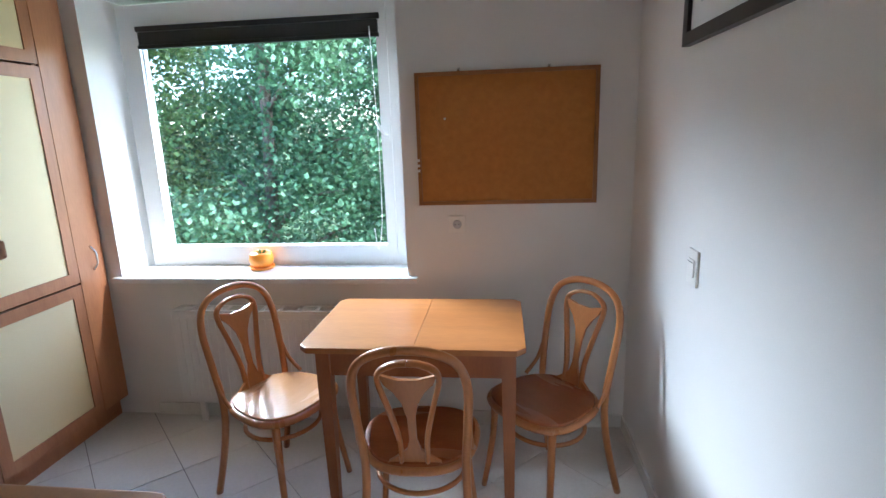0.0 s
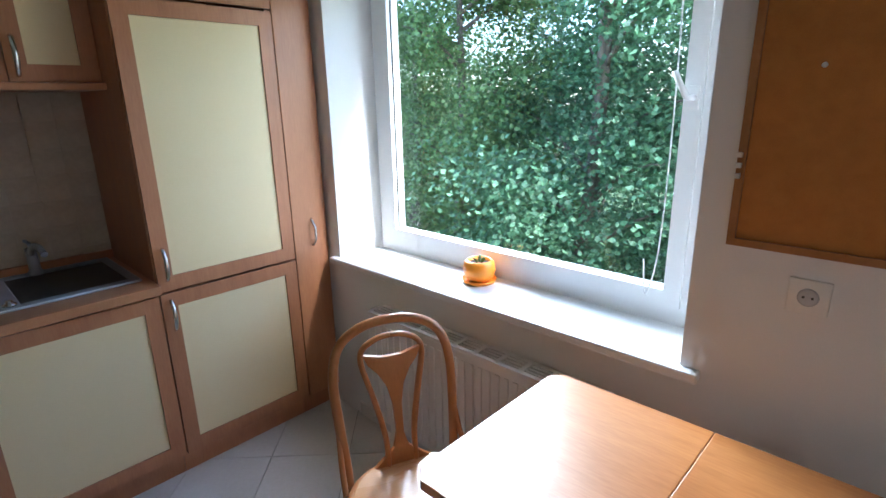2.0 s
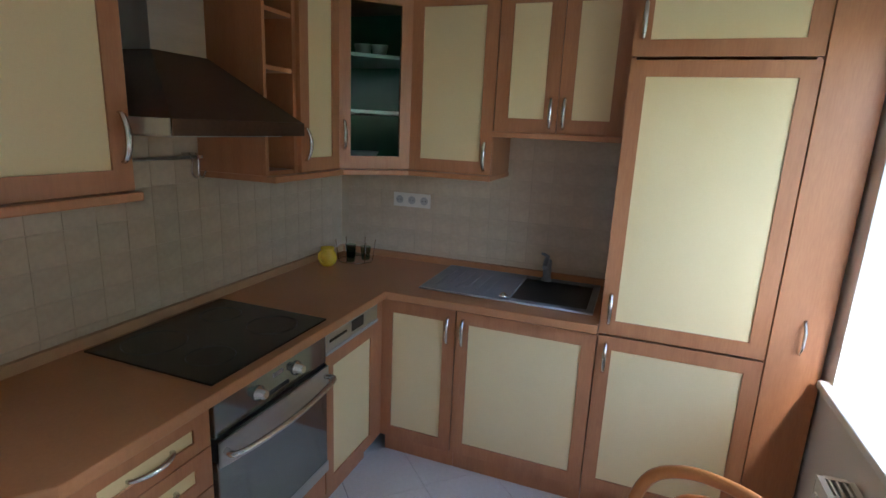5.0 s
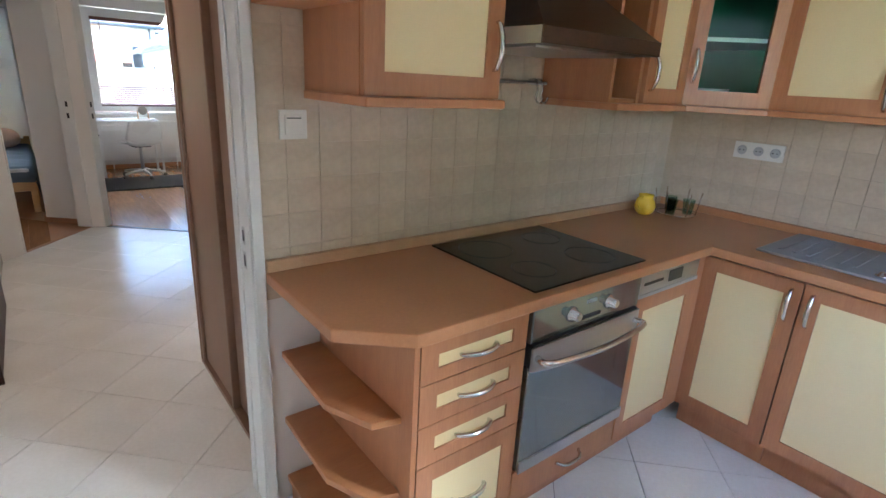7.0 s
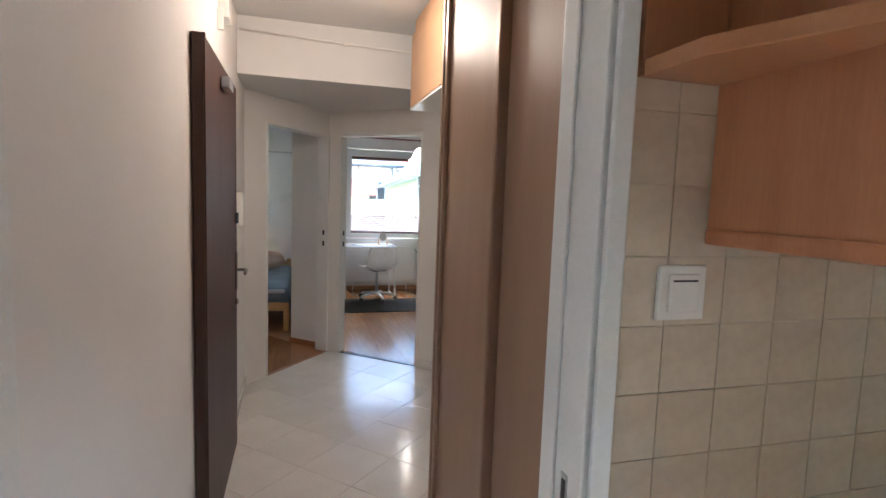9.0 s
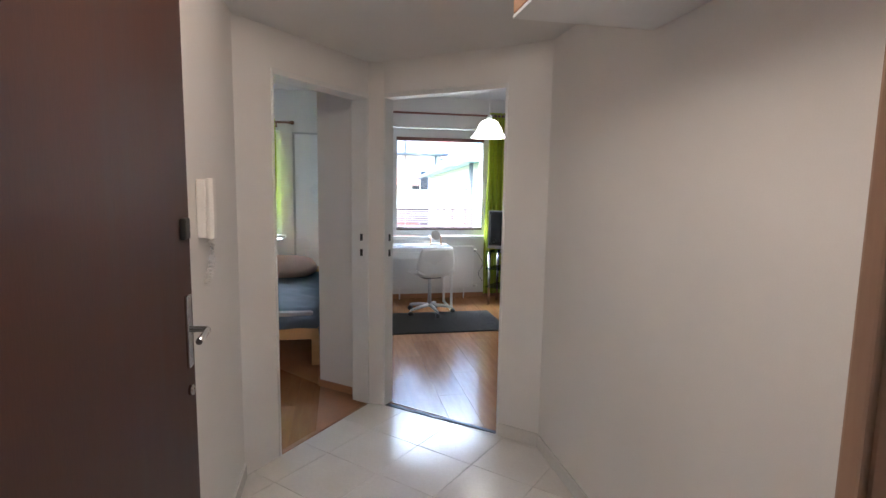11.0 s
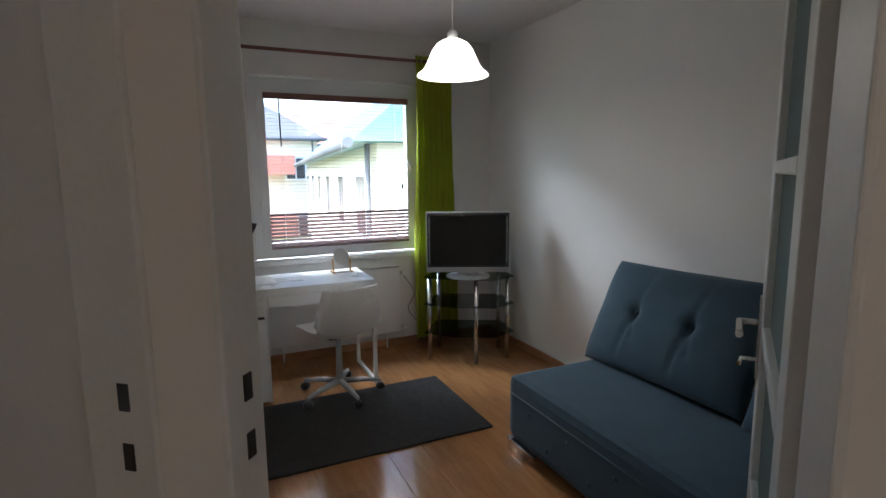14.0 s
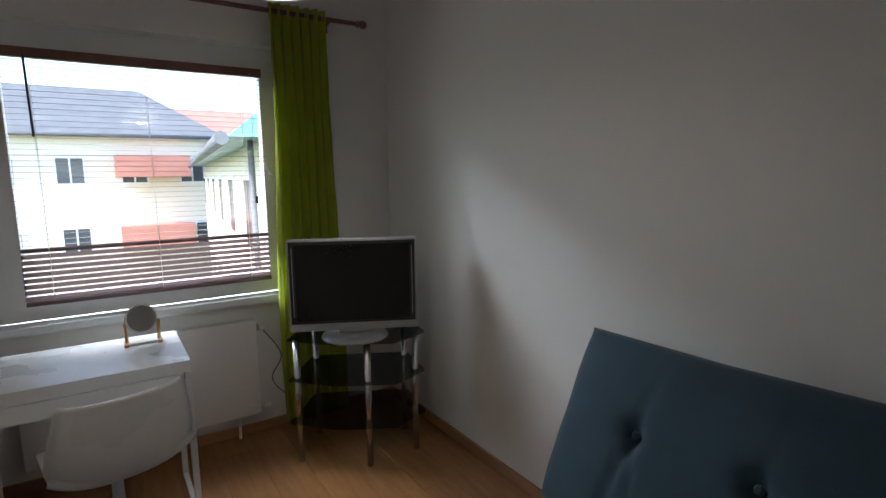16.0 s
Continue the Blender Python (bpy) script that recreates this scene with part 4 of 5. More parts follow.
part("rebate", B(1.07, 1.077, KY0 - 0.118, KY0 - 0.075, 0, 2.02, 0.003), DOORW, c)
for z in (0.98, 0.90):
    part("strike_plate", B(1.0695, 1.0715, KY0 - 0.055, KY0 - 0.035, z, z + 0.055), STEEL, c)
    part("latch_hole", B(1.0705, 1.073, KY0 - 0.05, KY0 - 0.04, z + 0.01, z + 0.045), BLACK, c)
# sliding-door wardrobe
wd = thing("sliding_wardrobe", pose(0.985, -2.515, 0), "built-in wardrobe with brown sliding doors and bronze profiles", "wardrobe")
part("body", B(-0.683, -0.04, -1.0, 0.0, 0.0, 2.55), WARD, wd)
for y0, y1, x in ((-0.50, 0.0, -0.018), (-1.0, -0.47, 0.0)):
    d = part("sliding_door", B(x - 0.014, x - 0.002, y0 + 0.02, y1 - 0.02, 0.03, 2.52), WARD, wd)
    part("profile", B(x - 0.020, x + 0.012, y0, y0 + 0.03, 0.02, 2.53, 0.006), WARDP, d)
    part("profile", B(x - 0.020, x + 0.012, y1 - 0.03, y1, 0.02, 2.53, 0.006), WARDP, d)
part("end_panel", B(-0.683, 0.016, -1.02, -1.001, 0, 2.55, 0.003), WARD, wd)
part("bottom_track", B(-0.045, 0.016, -1.0, 0, 0, 0.02), WARDP, wd)
# high cupboard over the niche
cb = thing("overhead_cupboard", pose(0.82, -4.95, 2.03), "beech overhead cupboard with two doors above the hall niche", "cupboard")
part("body", B(-0.518, -0.02, 0, 1.41, 0.0, 0.53, 0.002), CUPB, cb)
# the light on the underside is put into its white colour
part("bottom", B(-0.518, 0.0, 0.0, 1.41, -0.012, 0.0, 0.002), PVC, cb, "underside, white for the light on it")
for a, b in ((0.003, 0.70), (0.706, 1.405)):
    part("door", B(-0.019, 0.0, a, b, 0.004, 0.44, 0.003), CUPB, cb)
part("filler", B(-0.03, -0.021, 0.0, 1.41, 0.45, 0.53), BLACK, cb)
# entrance door
ed = tagged(new("door_2", mesh_of("door_leaf", B(HX1 - 0.045, HX1 - 0.004, -4.84, -3.78, 0.006, 2.04, 0.004), DARKDOOR)), "dark brown flat entrance door, shut", "door", kind="structure")
part("edge_strip", B(HX1 - 0.052, HX1 - 0.045, -3.80, -3.778, 0.006, 2.04, 0.002), DARKDOOR, ed)
bm = B(HX1 - 0.056, HX1 - 0.0455, -4.79, -4.755, 0.93, 1.14, 0.003)
tube([(HX1 - 0.05, -4.772, 1.04), (HX1 - 0.10, -4.772, 1.04), (HX1 - 0.105, -4.76, 1.04), (HX1 - 0.105, -4.66, 1.035)], 0.009, bm)
part("door_handle", bm, CHROME, ed, "chrome lever handle")
part("upper_lock", B(HX1 - 0.062, HX1 - 0.0455, -4.79, -4.74, 1.30, 1.36, 0.006), BLACK, ed)
part("lock_cylinder", lathe([(0.015, 0), (0.015, 0.012), (0.008, 0.014)], 16), CHROME, ed).matrix_local = pose(HX1 - 0.0455, -4.772, 0.86, 0, -90)
part("door_closer", B(HX1 - 0.085, HX1 - 0.046, -4.35, -4.22, 1.93, 1.98, 0.006), SILVER, ed)
sc = thing("wall_bracket", pose(HX1 - 0.001, -4.55, 2.36), "small white plastic box high on the hall wall", "fixture")
part("body", B(-0.05, 0, -0.06, 0.06, -0.05, 0.05, 0.006), PLAST, sc)
part("cable_clip", B(-0.03, 0, 0.08, 0.10, -0.12, -0.02, 0.004), PLAST, sc)
# intercom
ic = thing("door_phone", pose(HX1 - 0.001, -5.14, 1.37, 0, 0, -90), "white intercom handset with coiled cord", "intercom")
part("base", B(-0.045, 0.045, -0.03, 0, -0.10, 0.10, 0.006), PLAST, ic)
part("handset", B(-0.042, 0.01, -0.055, -0.028, -0.105, 0.105, 0.012), PLAST, ic)
part("coiled_cord", tube([(0.03 + 0.055 * math.sin(a * 0.09) * (1 if a < 55 else 0.9) + 0.008 * math.cos(a * 2.1), -0.02 + 0.008 * math.sin(a * 2.1), -0.10 - 0.16 * math.sin(a * math.pi / 90)) for a in range(0, 85)], 0.0032, seg=5), PLAST, ic)
plate("hall_switch", pose(HX1, -4.91, 1.355, 0, 0, -90), 0.085, 0.085, "white hall light switch")
# pipe along the lowered ceiling
c = thing("cable_duct", pose(0, -5.298, 2.47), "thin white pipe along the lowered ceiling's face", "pipe")
part("pipe", tube([(HX1 - 0.02, 0.012, 0.02), (1.2, 0.012, -0.005), (0.86, 0.012, -0.012), (HX0 + 0.05, 0.012, -0.02)], 0.008), PLAST, c)
part("clip", B(1.18, 1.21, 0, 0.022, -0.016, 0.012, 0.002), PLAST, c)
# doorway linings at the hall's end
for a, b, nm, lab in ((D1A, D1B, "door_3", "white lining of the bedroom doorway, no leaf seen"), (D2A, D2B, "door_4", "white living room doorway with a glazed door standing open")):
    u = (Vector(b) - Vector(a)).normalized()
    ang = math.degrees(math.atan2(u.y, u.x))
    L = (Vector(b) - Vector(a)).length
    dp = 0.126 if nm == "door_3" else 0.086
    o = tagged(new(nm, mesh_of("head_lining", B(0.0, L, -0.006, dp, 2.0, 2.028, 0.003), DOORW)), lab, "door frame", kind="structure")
    o.matrix_world = pose(a[0], a[1], 0, 0, 0, ang)
    part("jamb", B(0.0, 0.014, -0.006, dp, 0, 2.0, 0.004), DOORW, o)
    part("jamb", B(L - 0.014, L, -0.006, dp, 0, 2.0, 0.004), DOORW, o)
    part("threshold", B(0.02, L - 0.02, 0.0, 0.03, -0.002, 0.004), BLACK if nm == "door_4" else SKIRT, o)
    e = (L - 0.0165, L - 0.014) if nm == "door_3" else (0.014, 0.0165)
    for z in (1.09, 0.99):
        part("strike_plate", B(*e, 0.035, 0.055, z + 0.01, z + 0.055), BLACK, o)
# glazed living room door, open
dl = thing("glazed_door", pose(D2B[0] - 0.07, D2B[1] - 0.09, 0.0, 0, 0, 216), "white door with frosted glass panes, standing open", "door")
for x0, x1, z0, z1 in ((0, 0.11, 0.01, 2.0), (0.68, 0.79, 0.01, 2.0), (0.11, 0.68, 0.01, 0.24), (0.11, 0.68, 1.88, 2.0)):
    part("rail" if x0 == 0.11 else "stile", B(x0, x1, -0.02, 0.02, z0, z1, 0.004), DOORW, dl)
for z in (0.65, 1.06, 1.47):
    part("glazing_bar", B(0.112, 0.678, -0.021, 0.021, z - 0.015, z + 0.015, 0.005), DOORW, dl)
for a, b in ((0.24, 0.635), (0.665, 1.045), (1.075, 1.455), (1.485, 1.88)):
    p = part("pane", B(0.108, 0.682, -0.003, 0.003, a, b), MILK, dl)
    p.visible_shadow = False
for s in (-1, 1):
    bm = B(0.715, 0.755, s * 0.021, s * 0.027, 0.92, 1.14, 0.002)
    tube(smooth([(0.735, s * 0.025, 1.07), (0.735, s * 0.065, 1.07), (0.72, s * 0.07, 1.07), (0.62, s * 0.07, 1.065)], 4), 0.009, bm)
    part("door_handle", bm, CHROME, dl, "chrome lever handle")
part("key", tube([(0.735, 0.025, 0.97), (0.735, 0.06, 0.97), (0.735, 0.065, 0.95)], 0.006), CHROME, dl)
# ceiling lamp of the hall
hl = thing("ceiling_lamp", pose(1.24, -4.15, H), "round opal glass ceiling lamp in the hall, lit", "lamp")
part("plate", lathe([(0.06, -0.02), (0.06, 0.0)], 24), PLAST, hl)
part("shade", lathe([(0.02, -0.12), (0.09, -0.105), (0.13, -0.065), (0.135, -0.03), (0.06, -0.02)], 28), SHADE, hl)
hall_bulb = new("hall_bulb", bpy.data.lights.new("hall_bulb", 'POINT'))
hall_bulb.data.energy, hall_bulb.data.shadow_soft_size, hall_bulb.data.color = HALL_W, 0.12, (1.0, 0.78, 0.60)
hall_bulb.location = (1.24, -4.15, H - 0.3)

# ---- living room ----
window("window_2", W1[0], W1[1], 0.82, 2.19, RY0 - 0.05, -1, "white window with a half-lowered venetian blind", 0.07, 0.06, -1)
struct("window_sill_2", B(W1[0] - 0.04, W1[1] + 0.05, RY0 - 0.05, RY0 + 0.055, 0.775, 0.818, 0.01), PVC, "white living room window sill", "sill")
vb = thing("venetian_blind", pose(0.115, RY0 - 0.03, 0), "brown venetian blind hanging before the window", "blind")
part("head_rail", B(-0.565, 0.575, -0.02, 0.02, 2.03, 2.075, 0.004), ROD, vb)
part("bottom_rail", B(-0.56, 0.57, -0.016, 0.016, 0.895, 0.915, 0.003), SLAT, vb)
slat = mesh_of("slat", box(bmesh.new(), -0.56, 0.57, -0.0125, 0.0125, -0.0006, 0.0006), SLAT)
zs = [0.930 + 0.0285 * k for k in range(9)] + [1.18 + 0.0262 * k for k in range(33)]
for i, z in enumerate(zs):
    o = new("slat", slat)
    o.parent = vb
    o.matrix_local = pose(0, 0, z, -48 if i < 9 else (2 if z < 1.6 else -4))
for x in (-0.45, 0.46, 0.0):
    part("ladder_cord", tube([(x, 0.014, 0.9), (x, 0.014, 2.04)], 0.0012, seg=4), PVC, vb)
part("tilt_wand", tube([(0.47, 0.03, 2.04), (0.465, 0.035, 1.68)], 0.005, seg=6), BLACK, vb)
part("pull_cord", tube([(-0.50, 0.03, 2.04), (-0.50, 0.03, 1.38)], 0.0015, seg=4), PVC, vb)
part("cord_knob", tube([(-0.50, 0.03, 1.38), (-0.50, 0.03, 1.34)], 0.008), BLACK, vb)
# curtain rods and curtains


def rod(x0, x1, y, z, label, name="curtain_rod"):
    c = thing(name, pose(0, 0, 0), label, "curtain rod")
    part("pole", tube([(x0, y, z), (x1, y, z)], 0.013), ROD, c)
    for x, s in ((x0, -1), (x1, 1)):
        f = part("finial", lathe([(0.013, 0), (0.022, 0.006), (0.016, 0.018), (0.024, 0.035), (0.022, 0.055), (0.008, 0.066)], 16), ROD, c)
        f.matrix_local = pose(x, y, z, 0, 90 * s)
    for x in (x0 + 0.16, x1 - 0.14):
        part("bracket", tube([(x, y, z), (x, RY0 + 0.004, z - 0.02)], 0.011), ROD, c)
        part("bracket_plate", B(x - 0.02, x + 0.02, RY0 + 0.001, RY0 + 0.012, z - 0.05, z + 0.02, 0.003), ROD, c)
    return c


def curtain(name, m, wt, wm, wb, z1, zm, z0, shift, label, tie=True):
    """Folded cloth hanging from z1 to z0, wt wide at the top, wm where it is drawn in at zm."""
    c = thing(name, m, label, "curtain", "lime curtains")
    bm = bmesh.new()
    nu, nv = 72, 44
    rows = []
    for j in range(nv + 1):
        z = z1 + (z0 - z1) * j / nv
        if z > zm:
            f = ((z1 - z) / (z1 - zm)) ** 2.2
            w, off = wt + (wm - wt) * f, shift * f
        else:
            f = ((zm - z) / (zm - z0)) ** 0.7
            w, off = wm + (wb - wm) * f, shift
        amp = 0.032 + 0.02 * (1 - w / wt)
        row = []
        for i in range(nu + 1):
            u = i / nu
            ph = 2 * math.pi * 6.5 * u + 0.5 * math.sin(3 * z + 5 * u)
            row.append(bm.verts.new((off + (u - 0.5) * w + 0.006 * math.sin(2 * ph), amp * math.sin(ph) * (0.85 + 0.3 * noise.noise((u * 6, z * 2, 3.0))) + 0.01 * noise.noise((u * 9, z * 5, 1.0)), z)))
        rows.append(row)
    for a, b in zip(rows, rows[1:]):
        for i in range(nu):
            bm.faces.new((a[i], a[i + 1], b[i + 1], b[i])).smooth = True
    o = part("cloth", bm, LIME, c)
    s = o.modifiers.new("thick", 'SOLIDIFY')
    s.thickness = 0.002
    for k in range(6):
        u = (k + 0.5) / 6.5
        part("eyelet", tube([((u - 0.5) * wt + 0.0, 0.022 * math.cos(q * math.pi / 6), z1 - 0.035 + 0.022 * math.sin(q * math.pi / 6)) for q in range(12)], 0.003, closed=True, seg=5), STEEL, c)
    if tie:
        part("tie_band", tube([(shift + wm * 0.52 * math.cos(q * math.pi / 8), 0.055 * math.sin(q * math.pi / 8), zm + 0.004 * math.cos(q * math.pi / 8)) for q in range(16)], 0.012, closed=True, seg=6), LIME, c)
    return c


rod(-0.98, 1.08, RY0 + 0.10, 2.36, "walnut curtain rod over the living room window")
curtain("curtain", pose(-0.635, RY0 + 0.10, 0), 0.32, 0.38, 0.40, 2.40, 0.9, 0.06, -0.01, "lime green curtain hanging beside the window", False)
# pendant lamp
pl = thing("pendant_lamp", pose(0.01, -8.03, -0.005), "white opal glass bell pendant lamp, lit", "lamp")
part("rose", lathe([(0.012, H - 0.06), (0.045, H - 0.04), (0.05, H + 0.004)], 20), PLAST, pl)
part("cord", tube([(0, 0, 2.12), (0, 0, H - 0.05)], 0.004, seg=6), PLAST, pl)
part("shade", lathe([(0.026, 2.093), (0.048, 2.09), (0.074, 2.075), (0.097, 2.045), (0.113, 2.01), (0.128, 1.975), (0.146, 1.952), (0.165, 1.938), (0.171, 1.930), (0.168, 1.927), (0.144, 1.945), (0.124, 1.968), (0.109, 2.005), (0.093, 2.04), (0.070, 2.069), (0.026, 2.086)], 40), SHADE, pl)
part("socket", lathe([(0.02, 2.088), (0.026, 2.095), (0.024, 2.125), (0.008, 2.14)], 16), PLAST, pl)
pend = new("pendant_bulb", bpy.data.lights.new("pendant_bulb", 'POINT'))
pend.data.energy, pend.data.shadow_soft_size, pend.data.color = PEND_W, 0.05, (1.0, 0.86, 0.70)
pend.location = (0.01, -8.03, 1.955)
# desk
ds = thing("desk", pose(0.10, -9.10, 0), "white desk with a side cabinet and thin metal leg", "desk")
part("desktop", B(0.0, 1.05, -0.50, 0.0, 0.70, 0.75, 0.003), WHITE, ds)
part("drawer_front", B(0.05, 0.71, -0.006, 0.004, 0.628, 0.698, 0.002), WHITE, ds)
part("drawer_box", B(0.05, 0.71, -0.45, -0.008, 0.632, 0.699), WHITE, ds)
cb2 = part("cabinet_body", B(0.715, 1.05, -0.50, -0.012, 0.0, 0.70, 0.002), WHITE, ds)
part("drawer", B(0.735, 1.03, -0.011, 0.004, 0.575, 0.685, 0.002), WHITE, cb2)
part("grip_gap", B(0.737, 1.028, -0.0115, -0.006, 0.555, 0.575), BLACK, cb2)
part("door", B(0.735, 1.03, -0.011, 0.004, 0.03, 0.555, 0.002), WHITE, cb2)
part("side_edge", B(0.715, 0.735, -0.012, 0.004, 0.0, 0.70, 0.001), WHITE, cb2)
part("side_edge", B(1.03, 1.05, -0.012, 0.004, 0.0, 0.70, 0.001), WHITE, cb2)
bm = bmesh.new()
box(bm, 0.0, 0.025, -0.03, 0.0, 0, 0.70, 0.003)
box(bm, 0.0, 0.025, -0.49, -0.46, 0, 0.70, 0.003)
box(bm, 0.002, 0.023, -0.46, -0.03, 0, 0.025, 0.003)
part("leg_frame", bm, WHITE, ds)
part("cable_cap", lathe([(0.03, 0.75), (0.032, 0.753), (0.02, 0.754)], 18, at=(0.66, -0.42, 0)), PLAST, ds)
# desk lamp
dl2 = thing("desk_lamp", pose(1.06, -9.52, 0.75), "black and silver desk lamp with a bent stem", "lamp")
part("base", lathe([(0.065, 0), (0.068, 0.012), (0.06, 0.024), (0.02, 0.03)], 24), BLACK, dl2)
part("stem", tube(smooth([(0, 0, 0.028), (0.005, 0, 0.2), (0.004, 0.0, 0.34), (-0.02, 0.01, 0.40), (-0.07, 0.015, 0.415), (-0.13, 0.02, 0.39)], 6), 0.006), CHROME, dl2)
o = part("shade", lathe([(0.012, 0), (0.02, 0.02), (0.03, 0.05), (0.048, 0.11), (0.046, 0.11), (0.028, 0.05)], 20), BLACK, dl2)
o.matrix_local = pose(-0.125, 0.02, 0.395, 0, -118, 0)
o2 = part("bulb", lathe([(0.02, 0.07), (0.028, 0.09), (0.02, 0.105), (0.006, 0.112)], 14), PLAST, dl2)
o2.matrix_local = o.matrix_local.copy()
# table mirror
tm = thing("table_mirror", pose(0.245, -9.47, 0.75), "round tilting mirror on a wooden stand", "mirror")
for s in (-1, 1):
    part("stand_post", tube([(s * 0.062, 0.02, 0.0), (s * 0.066, 0.0, 0.10)], 0.007), PINE, tm)
    part("stand_foot", B(s * 0.066 - 0.009, s * 0.066 + 0.009, -0.05, 0.05, 0, 0.014, 0.003), PINE, tm)
part("stand_base", B(-0.06, 0.06, -0.035, 0.035, 0.0, 0.012, 0.002), PLAST, tm)
o = part("mirror_rim", lathe([(0.060, -0.005), (0.066, -0.004), (0.066, 0.004), (0.060, 0.005)], 30), PLAST, tm)
o.matrix_local = pose(0, 0.0, 0.112, -75, 0, 12)
o = part("mirror_disc", lathe([(0.059, 0.0052), (0.059, 0.0062)], 30), MIRROR, tm)
o.matrix_local = pose(0, 0.0, 0.112, -75, 0, 12)
# swivel chair
ch = thing("swivel_chair", pose(0.39, -9.02, 0, 0, 0, 12), "white plastic shell swivel chair on castors", "chair")


def shell():
    bm = bmesh.new()
    prof = [(-0.19, 0.475), (-0.15, 0.455), (0.0, 0.44), (0.14, 0.445), (0.19, 0.47), (0.215, 0.53), (0.235, 0.62), (0.25, 0.70), (0.258, 0.775)]
    rows = []
    P = smooth([(0, y, z) for y, z in prof], 4)
    for j, p in enumerate(P):
        t = j / (len(P) - 1)
        hw = 0.21 if t < 0.45 else 0.225 - 0.045 * max(0, (t - 0.55) / 0.45) ** 2
        lift = 0.06 * math.sin(math.pi * min(1, t * 1.1)) ** 1.2
        row = []
        for k in range(17):
            q = k / 8 - 1
            e = abs(q) ** 3
            row.append(bm.verts.new((q * hw, p.y - (0.05 * e if t > 0.5 else 0), p.z + (lift * e if t < 0.75 else lift * e * 0.4))))
        rows.append(row)
    for a, b in zip(rows, rows[1:]):
        for k in range(16):
            bm.faces.new((a[k], a[k + 1], b[k + 1], b[k])).smooth = True
    return bm


o = part("shell", shell(), WHITE, ch)
s = o.modifiers.new("thick", 'SOLIDIFY')
s.thickness = 0.008
part("column", tube([(0, 0, 0.09), (0, 0, 0.43)], [0.026, 0.018]), SILVER, ch)
part("seat_plate", B(-0.1, 0.1, -0.1, 0.1, 0.42, 0.435, 0.004), BLACK, ch)
for k in range(5):
    a = k * 2 * math.pi / 5 + 0.3
    part("base_arm", tube([(0, 0, 0.10), (0.15 * math.cos(a), 0.15 * math.sin(a), 0.09), (0.27 * math.cos(a), 0.27 * math.sin(a), 0.07)], [0.022, 0.018, 0.012]), SILVER, ch)
    w = part("castor", lathe([(0.01, -0.022), (0.026, -0.02), (0.028, 0), (0.026, 0.02), (0.01, 0.022)], 16), BLACK, ch)
    w.matrix_local = pose(0.27 * math.cos(a), 0.27 * math.sin(a), 0.0285, 90, 0, math.degrees(a))
# rug
rg = single("rug", prism([(-0.86, -0.42), (0.86, -0.42), (0.86, 0.42), (-0.86, 0.42)], 0.0, 0.012, 0.005), RUG, "charcoal short-pile rug on the laminate floor", "rug", pose(0.555, -8.60, 0.001, 0, 0, 0.0))
# television on its glass stand
tv = thing("television", pose(-0.685, -9.235, 0.675, 0, 0, 154), "flat silver-framed television, switched off", "television")
part("housing", B(-0.32, 0.32, -0.012, 0.06, 0.035, 0.50, 0.008), SILVER, tv)
part("screen", B(-0.285, 0.285, -0.016, -0.011, 0.085, 0.475, 0.002), BGLASS, tv, "black glossy screen")
part("bezel", B(-0.312, 0.312, -0.0145, -0.010, 0.072, 0.49, 0.002), BLACK, tv)
part("speaker_bar", B(-0.32, 0.32, -0.018, -0.012, 0.035, 0.07, 0.004), SILVER, tv)
for s in (-1, 1):
    part("speaker_slit", B(s * 0.297 - 0.002, s * 0.297 + 0.002, -0.0165, -0.0145, 0.11, 0.46), SILVER, tv)
part("neck", B(-0.08, 0.08, 0.01, 0.05, 0.012, 0.04, 0.004), SILVER, tv)
part("stand_foot", lathe([(0.17, 0), (0.165, 0.010), (0.08, 0.014)], 30), SILVER, tv)
st = thing("television_stand", pose(-0.72, -9.31, 0, 0, 0, 154), "corner stand of smoked glass shelves on chrome legs", "stand")
for z in (0.22, 0.45, 0.663):
    part("glass_shelf", prism([(-0.34, -0.10), (-0.10, -0.20), (0.20, -0.22), (0.36, -0.06), (0.28, 0.24), (-0.26, 0.26)], z, z + 0.010, 0.002), SMOKE, st)
for x, y in ((-0.30, -0.07), (0.06, -0.17), (0.31, -0.03), (-0.24, 0.22), (0.26, 0.20)):
    part("leg", tube([(x, y, 0.0), (x, y, 0.663)], 0.017, seg=10), CHROME, st)
# sockets and cable by the television
plate("wall_socket", pose(-0.33, RY0, 0.63, 0, 0, 180), 0.075, 0.075, "white socket with a plug by the television", "socket")
c = thing("power_cable", pose(0, 0, 0), "thin power cable hanging from the socket", "cable")
part("cable", tube(smooth([(-0.36, RY0 + 0.03, 0.62), (-0.46, RY0 + 0.03, 0.45), (-0.40, RY0 + 0.04, 0.33), (-0.44, RY0 + 0.04, 0.24), (-0.55, RY0 + 0.05, 0.14)], 6), 0.003, seg=5), BLACK, c)
part("plug", lathe([(0.018, 0), (0.02, 0.02), (0.01, 0.04)], 14), PLAST, c).matrix_local = pose(-0.355, RY0 + 0.012, 0.63, -90)
